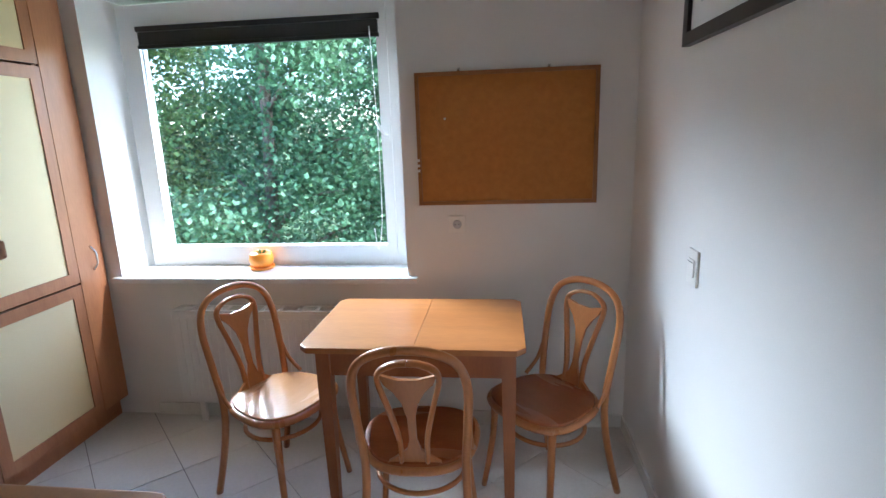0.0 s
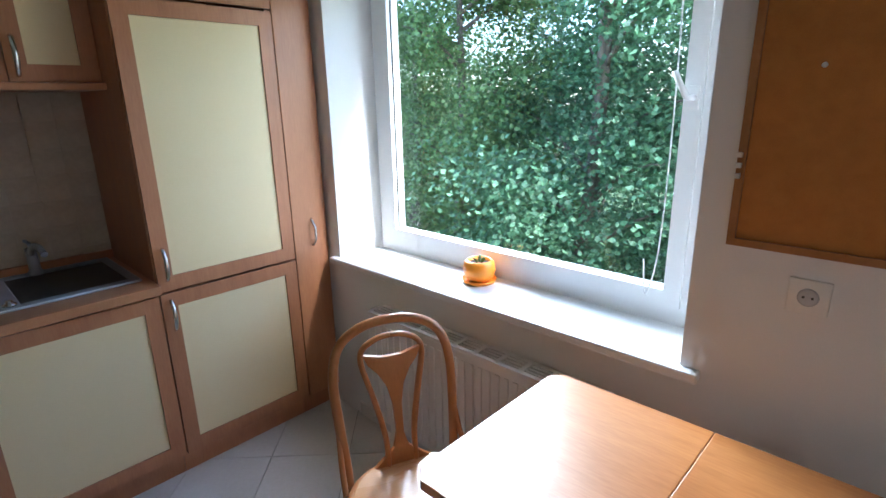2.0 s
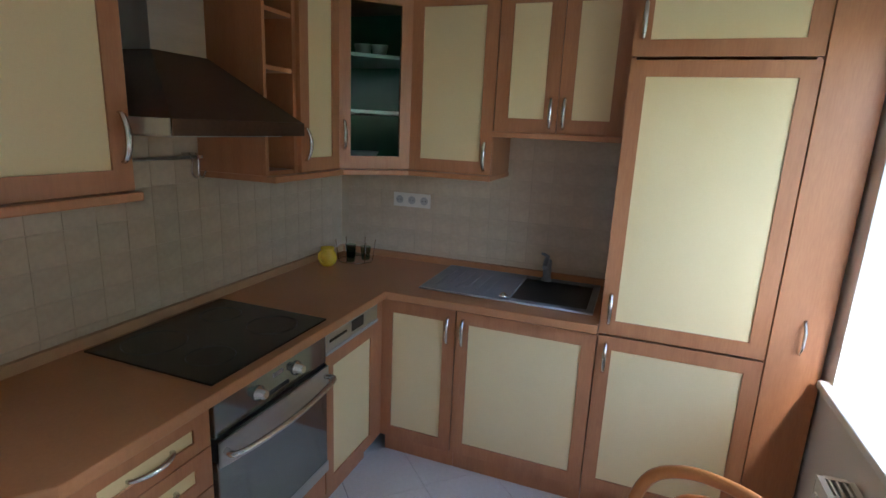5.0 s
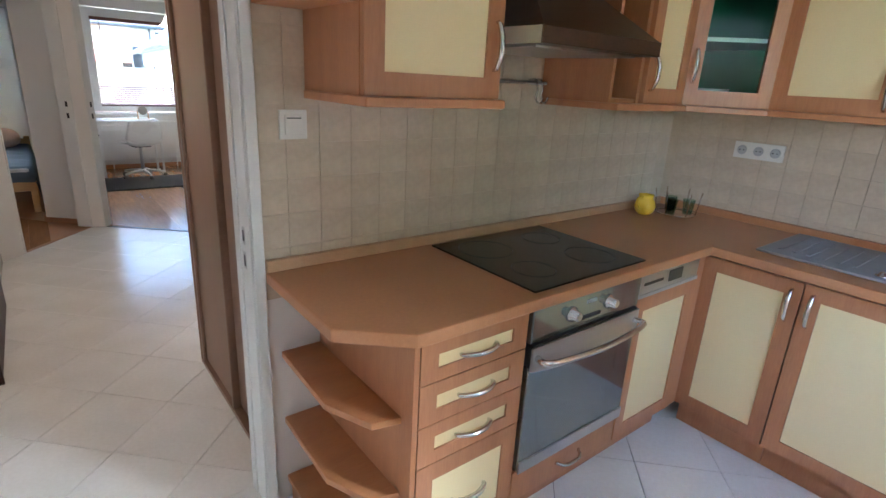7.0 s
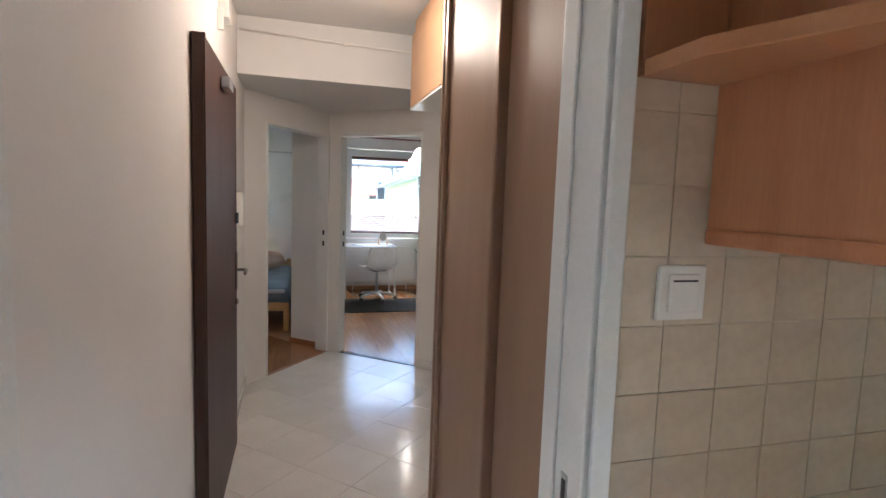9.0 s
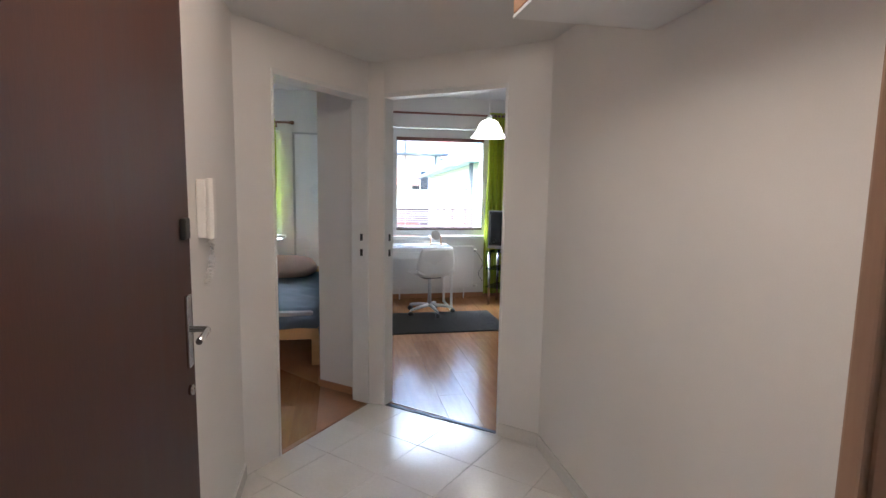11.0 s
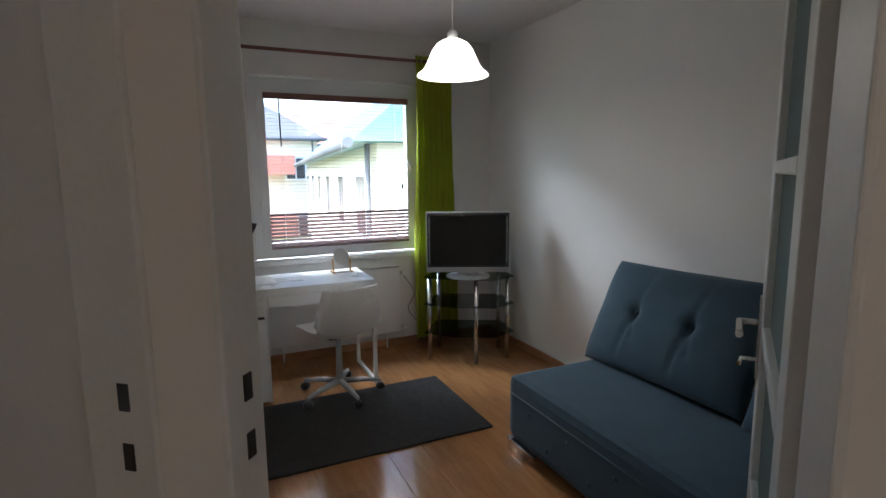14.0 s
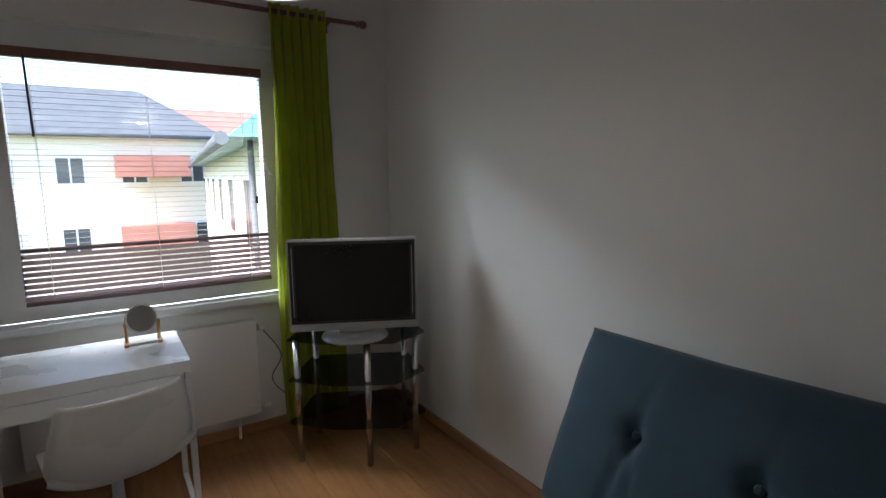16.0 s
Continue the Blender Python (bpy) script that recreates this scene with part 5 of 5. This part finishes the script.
# living room radiator
c = thing("panel_radiator", pose(0.20, RY0 + 0.0, 0), "white flat panel radiator under the window", "radiator")
part("panel", B(-0.52, 0.56, 0.02, 0.07, 0.13, 0.69, 0.006), RADM, c)
part("valve", tube([(-0.53, 0.045, 0.16), (-0.58, 0.045, 0.16)], 0.016), PLAST, c)
for x in (-0.4, 0.45):
    part("wall_bracket", B(x - 0.02, x + 0.02, 0.0, 0.02, 0.2, 0.62), RADM, c)
    part("feed_pipe", tube([(x, 0.045, 0.0), (x, 0.045, 0.135)], 0.008), RADM, c)


# sofa
def cushion(w, h, d, seed, puff=0.5):
    """A soft square pillow, w wide, h high, d thick, centred."""
    bm = bmesh.new()
    n = 56
    sides = []
    for s in (1, -1):
        g = []
        for j in range(n + 1):
            row = []
            for i in range(n + 1):
                u, v = 2 * i / n - 1, 2 * j / n - 1
                e = max(0.0, (1 - abs(u) ** 3.2) * (1 - abs(v) ** 3.2)) ** puff
                pinch = 1 - 0.03 * (1 - abs(u)) * abs(v) ** 6
                wr = 0.006 * noise.noise((u * 3 + seed, v * 3, s)) * e
                dim = 0.0
                for bu in BUTTONS.get(seed, ()):
                    q = (u - bu[0]) ** 2 * w * w + (v - bu[1]) ** 2 * h * h
                    dim += 0.035 * math.exp(-q / 0.006) if s > 0 else 0
                    for lean, reach in ((-0.10, 0.9), (0.16, 0.55)):   # creases pulled down and up from the button
                        if s > 0 and v < bu[1]:
                            du = (u - bu[0] - lean * (bu[1] - v)) * w
                            dim += 0.022 * math.exp(-du * du / 0.0007) * max(0.0, 1 - (bu[1] - v) / reach) ** 0.5
                    if s > 0 and v > bu[1]:
                        du = (u - bu[0] - 0.12 * (v - bu[1])) * w
                        dim += 0.012 * math.exp(-du * du / 0.0008) * (1 - (v - bu[1]) / 1.05)
                row.append(bm.verts.new((u * w / 2 * (1 - 0.02 * (1 - abs(v)) * abs(u) ** 6), s * (-(d / 2) * e) + (wr + dim) * s, v * h / 2 * pinch)))
            g.append(row)
        sides.append(g)
        for j in range(n):
            for i in range(n):
                q = (g[j][i], g[j][i + 1], g[j + 1][i + 1], g[j + 1][i])
                bm.faces.new(q if s > 0 else q[::-1]).smooth = True
    bmesh.ops.remove_doubles(bm, verts=bm.verts, dist=0.0008)
    return bm


BUTTONS = {1.0: ((-0.35, 0.05), (0.35, 0.05)), 2.0: ((-0.35, 0.05), (0.35, 0.05))}
sf = thing("sofa", pose(-0.26, -7.95, 0), "dark teal velvet tufted sofa on chrome feet", "sofa")
bm = B(-0.94, 0.0, 0.0, 1.95, 0.075, 0.42, 0.045)
part("seat_base", bm, BLUE, sf)
part("seat_seam", tube([(0.002, 0.04, 0.33), (0.002, 1.91, 0.33)], 0.004, seg=6), BLUE, sf)
for k in range(6):
    for j in range(2):
        o = part("tuft_button", lathe([(0.013, 0), (0.013, 0.004), (0.007, 0.009)], 12), BLUE, sf)
        o.matrix_local = pose(-0.002, 0.2 + 0.3 * k + 0.15 * j, 0.27 - 0.11 * j, 0, 90)
for y in (0.06, 1.8):
    part("chrome_foot", B(-0.08, 0.006, y - 0.05, y + 0.09, 0.0, 0.072, 0.004), CHROME, sf)
    part("chrome_foot", B(-0.92, -0.84, y - 0.05, y + 0.09, 0.0, 0.072, 0.004), CHROME, sf)
part("base_trim", B(-0.02, 0.004, 0.0, 0.25, 0.055, 0.074, 0.002), CHROME, sf)
for k, (y, sd) in enumerate(((-7.53, 1.0), (-6.56, 2.0))):
    o = thing("back_cushion", pose(-0.945, y, 0.695, -27, -2.0, 90), "dark teal velvet back cushion with two buttons", "cushion", "sofa cushions")
    part("cover", cushion(0.97, 0.60, 0.20, sd, 0.45), BLUE, o)
    for u in (-0.35, 0.35):
        bt = part("button", lathe([(0.012, 0), (0.012, 0.004), (0.006, 0.009)], 12), BLUE, o)
        bt.matrix_local = pose(u * 0.485, -0.064, 0.015, 90)

# ---- bedroom ----
window("window_3", W2[0], W2[1], 0.84, 2.09, RY0 - 0.05, -1, "white bedroom window with a low crossbar", 0.07, 0.06, -1)
struct("window_sill_3", B(W2[0] - 0.05, W2[1] + 0.05, RY0 - 0.05, RY0 + 0.06, 0.80, 0.838, 0.01), PVC, "white bedroom window sill", "sill")
rod(1.99, 3.6, RY0 + 0.10, 2.185, "walnut curtain rod over the bedroom window")
curtain("curtain", pose(2.39, RY0 + 0.10, 0), 0.50, 0.10, 0.16, 2.225, 0.80, 0.06, -0.16, "lime green curtain drawn in by a tie")
# a white door with dark edging, no mirror in it
wr = thing("tall_panel_door", pose(1.93, RY0 + 0.002, 0), "tall white panel door with thin dark edging", "door")
part("panel", B(-0.36, 0.0, 0.0, 0.03, 0.02, 2.06, 0.003), WHITE, wr)
part("edging", B(0.0, 0.025, 0.0, 0.036, 0.0, 2.08, 0.002), STEEL, wr)
part("edging", B(-0.36, 0.0, 0.0, 0.036, 2.06, 2.08, 0.002), STEEL, wr)
c = thing("bedroom_radiator", pose(2.75, RY0, 0), "white panel radiator under the bedroom window", "radiator")
part("panel", B(-0.42, 0.6, 0.02, 0.07, 0.15, 0.71, 0.006), RADM, c)
part("valve", tube([(-0.42, 0.045, 0.69), (-0.50, 0.045, 0.69)], 0.018), PLAST, c)
for x in (-0.3, 0.5):
    part("feed_pipe", tube([(x, 0.045, 0.0), (x, 0.045, 0.16)], 0.008), RADM, c)


def bed(m, L, label, pillow):
    """A pine bed; its head is at -y, its foot at +y; 0.9 wide."""
    c = thing("pine_bed", m, label, "bed", "bedroom beds")
    for s in (-1, 1):
        part("side_rail", B(s * 0.43 - 0.012, s * 0.43 + 0.012, 0.02, L - 0.02, 0.22, 0.32, 0.003), PINE, c)
        part("leg", B(s * 0.42 - 0.03, s * 0.42 + 0.03, L - 0.06, L, 0, 0.32, 0.004), PINE, c)
        part("head_post", B(s * 0.42 - 0.03, s * 0.42 + 0.03, 0.0, 0.05, 0, 0.55, 0.004), PINE, c)
    part("foot_rail", B(-0.42, 0.42, L - 0.026, L, 0.22, 0.32, 0.003), PINE, c)
    for z in (0.32, 0.44):
        part("head_rail", B(-0.40, 0.40, 0.01, 0.04, z, z + 0.08, 0.003), PINE, c)
    part("mattress", B(-0.41, 0.41, 0.055, L - 0.03, 0.30, 0.44, 0.03), SHEET, c)
    bm = bmesh.new()
    nx, ny = 36, 70
    g = []
    for j in range(ny + 1):
        y = 0.06 + (L - 0.07) * j / ny
        row = []
        for i in range(nx + 1):
            u = 2 * i / nx - 1
            x = max(-0.45, min(0.45, u * 0.66))
            drop = max(0.0, abs(u * 0.66) - 0.44)
            endd = max(0.0, (y - (L - 0.13)) / 0.1) ** 2 * 0.05
            wr = 0.010 * noise.noise((x * 5, y * 4, 2.0)) + 0.006 * noise.noise((x * 13 + y * 9, y * 5, 7.0))
            row.append(bm.verts.new((x + math.copysign(drop * 0.1, u) if drop else x, y, 0.458 - drop * 0.75 - endd + wr)))
        g.append(row)
    for a, b in zip(g, g[1:]):
        for i in range(nx):
            bm.faces.new((a[i], a[i + 1], b[i + 1], b[i])).smooth = True
    q = g[-1]
    low = [bm.verts.new((v.co.x, v.co.y + 0.012, v.co.z - 0.075 + 0.01 * noise.noise((v.co.x * 9, 1, 1)))) for v in q]
    for i in range(nx):
        bm.faces.new((q[i], q[i + 1], low[i + 1], low[i])).smooth = True
    o = part("bedspread", bm, GREYB, c, "rumpled grey-blue bedspread")
    o.modifiers.new("thick", 'SOLIDIFY').thickness = 0.006
    if pillow:
        p = thing("pillow", m @ pose(0.0, 0.33, 0.565, -78, 0, 0), "plump pale pink pillow on the bed", "pillow")
        part("cover", cushion(0.74, 0.46, 0.25, 5.0, 0.45), PINK, p)
    return c


bed(pose(2.02, -9.36, 0), 1.95, "pine bed with grey-blue spread and pale mattress", True)
bed(pose(2.52, -9.30, 0, 0, 0, -90), 1.95, "pine bed standing under the bedroom window", False)

# ---- skirting ----
def skirt(x0, x1, y0, y1, material=SKIRT, h=0.06, nm="baseboard"):
    struct(nm, B(x0, x1, y0, y1, 0.0, h, 0.004), material, "wooden skirting strip" if material is SKIRT else "tiled skirting", "baseboard")


skirt(RX0 + 0.001, RX0 + 0.016, RY0 + 0.016, -5.98)
skirt(RX0 + 0.001, RX1 - 0.001, RY0 + 0.001, RY0 + 0.015)
skirt(RX1 - 0.016, RX1 - 0.001, RY0 + 0.016, -7.05)
skirt(RX1 + 0.047, 4.59, RY0 + 0.001, RY0 + 0.015)
skirt(RX1 + 0.046, RX1 + 0.06, RY0 + 0.016, -7.0)
skirt(HX1 - 0.012, HX1 - 0.001, -5.79, -4.86, TILE, 0.075)
skirt(HX1 - 0.012, HX1 - 0.001, -3.77, -2.51, TILE, 0.075)
skirt(HX0 + 0.001, HX0 + 0.012, -5.85, -3.54, TILE, 0.075)
u = Vector((D2B[0] - HX0, D2B[1] + 5.85))
o = struct("baseboard", B(0, u.length, 0.001, 0.012, 0, 0.075, 0.003), TILE, "tiled skirting", "baseboard")
o.matrix_world = pose(HX0, -5.85, 0, 0, 0, math.degrees(math.atan2(u.y, u.x)))
o = struct("baseboard", B(0.03, 0.42, 0.001, 0.013, 0, 0.05, 0.003), SKIRT, "wooden skirting strip", "baseboard")
o.matrix_world = pose(1.235, -6.70, 0, 0, 0, math.degrees(math.atan2(-0.265, 0.31)))
skirt(KX1 - 0.012, KX1 - 0.001, -2.36, -0.01, TILE, 0.075)
skirt(-0.48, KX1 - 0.013, -0.012, -0.001, TILE, 0.075)

# ---- outside ----
GZ = -6.5
struct("ground", B(-400, 400, -400, 400, GZ - 0.5, GZ), GRASS, "green ground around the houses", "ground")


def tree(m, h, r, n_clump, per, leafmat, seed, label, base=2.5):
    """A broad-leaved tree: tapered trunk, limbs and a crown of separate leaves in clumps."""
    rnd = random.Random(seed)
    c = thing("tree", m, label, "tree", "trees behind the kitchen")
    bend = [(0.25 * math.sin(k * 0.9 + seed), 0.2 * math.cos(k * 1.1 + seed), h * 0.92 * k / 8) for k in range(9)]
    bend[0] = (0, 0, 0)
    P = smooth(bend, 4)
    part("trunk", tube(P, [0.20 * (1 - 0.9 * k / (len(P) - 1)) + 0.012 for k in range(len(P))], seg=10), BARK, c)
    bm = bmesh.new()
    tips = []
    for k in range(30):
        z = base + (h * 0.9 - base) * (k + rnd.random()) / 30
        a = rnd.uniform(0, 2 * math.pi)
        ext = r * rnd.uniform(0.65, 1.0) * (1 - 0.55 * max(0, (z - base) / (h - base)) ** 2)
        p0 = P[min(len(P) - 1, int(z / (h * 0.92) * (len(P) - 1)))]
        p1 = p0 + Vector((math.cos(a) * ext * 0.5, math.sin(a) * ext * 0.5, 0.35 * ext))
        p2 = p0 + Vector((math.cos(a) * ext, math.sin(a) * ext, 0.45 * ext))
        tube(smooth([p0, p1, p2], 3), [0.05, 0.042, 0.034, 0.028, 0.02, 0.012, 0.006], bm, seg=5)
        tips.append((p0, p1, p2))
    part("limbs", bm, BARK, c)
    verts, faces = [], []
    for k in range(n_clump):
        p0, p1, p2 = rnd.choice(tips)
        t = rnd.random() ** 0.5
        cpt = p0.lerp(p1, 2 * t) if t < 0.5 else p1.lerp(p2, 2 * t - 1)
        cpt = cpt + Vector((rnd.gauss(0, 0.35), rnd.gauss(0, 0.35), rnd.gauss(0, 0.35)))
        rad = rnd.uniform(0.18, 0.42)
        for _ in range(per):
            q = cpt + Vector((rnd.gauss(0, rad), rnd.gauss(0, rad), rnd.gauss(0, rad * 0.5)))
            s = rnd.uniform(0.035, 0.062)
            e = Euler((rnd.gauss(0.5, 0.5), rnd.gauss(0, 0.5), rnd.uniform(0, 6.3))).to_matrix()
            i = len(verts)
            for v in ((-s * 0.8, 0, 0), (0, -s, 0.012), (s * 0.8, 0, 0), (0, s * 1.15, 0.012)):
                w = q + e @ Vector(v)
                verts.append((w.x, w.y, w.z))
            faces += [(i, i + 1, i + 2), (i, i + 2, i + 3)]
    me = bpy.data.meshes.new("crown")
    me.from_pydata(verts, [], faces)
    me.materials.append(leafmat)
    o = new("crown", me)
    o.parent = c
    tagged(o, kind="stuff")
    return c


tree(pose(-2.8, 6.6, GZ), 15.5, 2.8, 1300, 42, LEAF, 3, "tall leafy maple tree outside the kitchen window", 2.2)
tree(pose(0.6, 8.2, GZ), 14.5, 3.0, 1200, 42, LEAF, 11, "leafy tree with dense green crown outside", 2.0)
tree(pose(-6.4, 7.4, GZ), 12.5, 3.0, 1000, 42, LEAF2, 21, "lighter green leafy tree outside the kitchen", 1.5)
tree(pose(-0.9, 10.6, GZ), 15.0, 3.2, 1000, 40, LEAF, 5, "leafy tree standing further back", 1.8)
tree(pose(-5.0, 11.5, GZ), 16.0, 3.6, 1100, 40, LEAF, 8, "broad green tree standing further back", 1.8)
tree(pose(-10.0, 9.5, GZ), 11.0, 3.4, 1000, 40, LEAF2, 14, "low light green tree beside the others", 1.2)
tree(pose(3.6, 10.0, GZ), 13.0, 3.0, 500, 40, LEAF, 17, "leafy tree beside the window's edge", 2.0)
tree(pose(-14.0, 12.0, GZ), 9.5, 3.4, 500, 40, LEAF2, 29, "light green tree in the distance", 1.2)
tree(pose(-8.5, 15.0, GZ), 12.0, 3.6, 450, 40, LEAF, 31, "dark green tree in the distance", 1.2)

tree(pose(-19.0, 9.0, GZ), 9.0, 3.4, 450, 40, LEAF2, 41, "light green tree at the yard's edge", 1.0)
tree(pose(-24.0, 15.0, GZ), 10.5, 3.8, 450, 40, LEAF, 43, "green tree at the yard's far edge", 1.0)
tree(pose(-16.0, 19.0, GZ), 11.0, 3.8, 450, 40, LEAF, 47, "green tree far behind the yard", 1.0)
tree(pose(-31.0, 12.0, GZ), 10.0, 4.2, 450, 40, LEAF2, 53, "far light green tree", 1.0)
tree(pose(2.0, 15.0, GZ), 14.0, 3.6, 450, 40, LEAF, 59, "tall tree behind the other trees", 1.5)
tree(pose(-4.0, 18.0, GZ), 14.0, 4.0, 450, 40, LEAF, 61, "tall dark tree behind the other trees", 1.5)


def house(m, w, d, h, roof_h, wallmat, roofmat, label, cols, rows, balc=()):
    """A rendered house with hipped roof; its front faces +y; windows and balconies as parts."""
    c = thing("apartment_house", m, label, "house", "houses across the yard")
    part("wall", B(-w / 2, w / 2, -d, 0, 0, h), wallmat, c)
    bm = bmesh.new()
    e = 0.5
    lo = [bm.verts.new(p) for p in ((-w / 2 - e, -d - e, h), (w / 2 + e, -d - e, h), (w / 2 + e, e, h), (-w / 2 - e, e, h))]
    i = min(w, d) * 0.32
    hi = [bm.verts.new(p) for p in ((-w / 2 + i, -d + i, h + roof_h), (w / 2 - i, -d + i, h + roof_h), (w / 2 - i, -i, h + roof_h), (-w / 2 + i, -i, h + roof_h))]
    for k in range(4):
        bm.faces.new((lo[k], lo[(k + 1) % 4], hi[(k + 1) % 4], hi[k]))
    bm.faces.new(hi)
    bm.faces.new(lo[::-1])
    ro = part("roof", bm, roofmat, c)
    part("chimney", B(w * 0.2, w * 0.2 + 0.7, -d * 0.5, -d * 0.5 + 0.6, h + roof_h - 1.0, h + roof_h + 0.9), PLASTW, ro)
    part("gutter", tube([(-w / 2 - e, e + 0.06, h - 0.02), (w / 2 + e, e + 0.06, h - 0.02)], 0.09, seg=8), ROOF, ro)
    part("downpipe", tube([(-w / 2 + 0.3, 0.12, 0), (-w / 2 + 0.3, 0.12, h)], 0.05, seg=6), ROOF, c)
    for r in range(rows):
        for k in range(cols):
            x = -w / 2 + w * (k + 0.5) / cols
            z = 1.0 + r * h / rows
            wi = part("window", B(x - 0.62, x + 0.62, -0.02, 0.05, z, z + 1.35), PVC, c)
            for s in (-1, 1):
                part("pane", B(x + s * 0.28 - 0.24, x + s * 0.28 + 0.24, 0.051, 0.06, z + 0.1, z + 1.25), DARKW, wi)
    for x, z in balc:
        part("balcony", B(x - 1.6, x + 1.6, 0.0, 1.2, z, z + 1.05), REDPL, c, "red balcony parapet")
    return c


house(pose(1.5, -37, GZ), 13, 10, 10.0, 2.6, PLASTER, ROOF, "cream rendered house with grey hipped roof", 5, 3, ((-3.4, 4.6), (-3.4, 8.0)))
house(pose(-2.7, -24.2, GZ, 0, 0, -96.4), 19.6, 10, 8.5, 3.0, PLASTER, TEAL, "long cream house with a verdigris metal roof", 6, 3, ())
house(pose(18, -36, GZ), 14, 10, 9.6, 2.4, PLASTW, REDPL, "white house with red balconies and roof", 5, 3, ((-3.5, 3.2), (-3.5, 6.4), (2.5, 3.2), (2.5, 6.4)))
house(pose(-4.0, -46, GZ), 22, 10, 10.2, 2.6, PLASTW, REDPL, "far white house with a red roof", 8, 3, ())

# ---- tiles and planks ----
def clip(poly, region):
    """A convex polygon cut by a convex region, both anticlockwise."""
    for i in range(len(region)):
        a, b = region[i], region[(i + 1) % len(region)]
        out = []
        for k in range(len(poly)):
            p, q = poly[k], poly[(k + 1) % len(poly)]
            sp = (b[0] - a[0]) * (p[1] - a[1]) - (b[1] - a[1]) * (p[0] - a[0])
            sq = (b[0] - a[0]) * (q[1] - a[1]) - (b[1] - a[1]) * (q[0] - a[0])
            if sp >= 0:
                out.append(p)
            if sp * sq < 0:
                t = sp / (sp - sq)
                out.append((p[0] + t * (q[0] - p[0]), p[1] + t * (q[1] - p[1])))
        poly = out
        if len(poly) < 3:
            return []
    return poly


def area(p):
    return abs(sum(p[i][0] * p[(i + 1) % len(p)][1] - p[(i + 1) % len(p)][0] * p[i][1] for i in range(len(p)))) / 2


def lay(floor, name, pieces, region, material, z0, z1, full):
    """Lays pieces (centre, outline) into a region; whole ones share one mesh."""
    shared = None
    for (cx, cy), outline in pieces:
        q = clip([(cx + x, cy + y) for x, y in outline], region)
        if len(q) < 3 or area(q) < 0.0012:
            continue
        if abs(area(q) - full) < 1e-6:
            if shared is None:
                shared = mesh_of(name, prism(outline, z0, z1), material)
            o = new(name, shared)
        else:
            o = new(name, mesh_of(name, prism([(x - cx, y - cy) for x, y in q], z0, z1), material))
        o.location = (cx, cy, 0)
        o.parent = floor


S = 0.2488
dia = S - 0.0022
diamond = [(dia, 0), (0, dia), (-dia, 0), (0, -dia)]
grid = [((0.225 + S * i, -1.74 + S * j), diamond) for i in range(-8, 10) for j in range(-22, 9) if (i + j) % 2]
slab = bpy.data.objects["floor_slab"]
lay(slab, "floor_tile", grid, [(KX0, KY0 - 0.12), (KX1, KY0 - 0.12), (KX1, 0), (KX0, 0)], TILE, -0.008, 0.0, 2 * dia * dia)
lay(slab, "floor_tile", grid, [(HX0, KY0 - 0.1215), (HX0, -5.85), (0.473, -6.02), (1.120, -6.552), (1.215, -6.60), (1.725, -5.975), (HX1, -5.80), (HX1, KY0 - 0.1215)], TILE, -0.008, 0.0, 2 * dia * dia)
rooms = bpy.data.objects["floor_rooms"]
pw, plen = 0.193, 1.285
board = [(-pw / 2 + 0.0006, -plen / 2 + 0.0006), (pw / 2 - 0.0006, -plen / 2 + 0.0006), (pw / 2 - 0.0006, plen / 2 - 0.0006), (-pw / 2 + 0.0006, plen / 2 - 0.0006)]
planks = [((-1.3 + pw * i, -10.3 + plen * j + (0.43 * i) % plen), board) for i in range(32) for j in range(-1, 5)]
full = (pw - 0.0012) * (plen - 0.0012)
lay(rooms, "floor_plank", planks, [(RX0, RY0), (RX1, RY0), (RX1, -7.0), (1.07, -6.59), (0.44, -6.02), (0.2, -5.97), (RX0, -5.97)], PLANK, -0.006, 0.0, full)
lay(rooms, "floor_plank", planks, [(RX1 + 0.045, RY0), (BX1, RY0), (BX1, -5.92), (1.73, -5.99), (1.24, -6.605), (RX1 + 0.045, -6.97)], PLANK, -0.006, 0.0, full)
# backsplash tiles
wb = bpy.data.objects["wall_kitchen_hob"]
struct("backsplash_bed", B(KX0 + 0.001, 1.055, KY0 + 0.001, KY0 + 0.007, 0.80, 1.85), WGROUT, "beige tile grout behind the hob", "backsplash")
struct("backsplash_bed_side", B(KX0 + 0.001, KX0 + 0.007, KY0 + 0.007, -0.80, 0.80, 1.70), WGROUT, "beige tile grout behind the sink", "backsplash")
TS = 0.108
tb = bmesh.new()
box(tb, -TS / 2 + 0.0009, TS / 2 - 0.0009, 0, 0.004, -TS / 2 + 0.0009, TS / 2 - 0.0009)
wtile = mesh_of("wall_tile", tb, WTILE)
for host, n, mk in (("backsplash_bed", 20, lambda k, z: pose(1.055 - TS * (k + 0.5), KY0 + 0.007, z)), ("backsplash_bed_side", 14, lambda k, z: pose(KX0 + 0.007, -0.80 - TS * (k + 0.5), z, 0, 0, -90))):
    for k in range(n):
        for j in range(9 if host == "backsplash_bed" else 8):
            o = new("wall_tile", wtile)
            o.parent = bpy.data.objects[host]
            o.matrix_world = mk(k, 0.86 + TS * (j + 0.5))
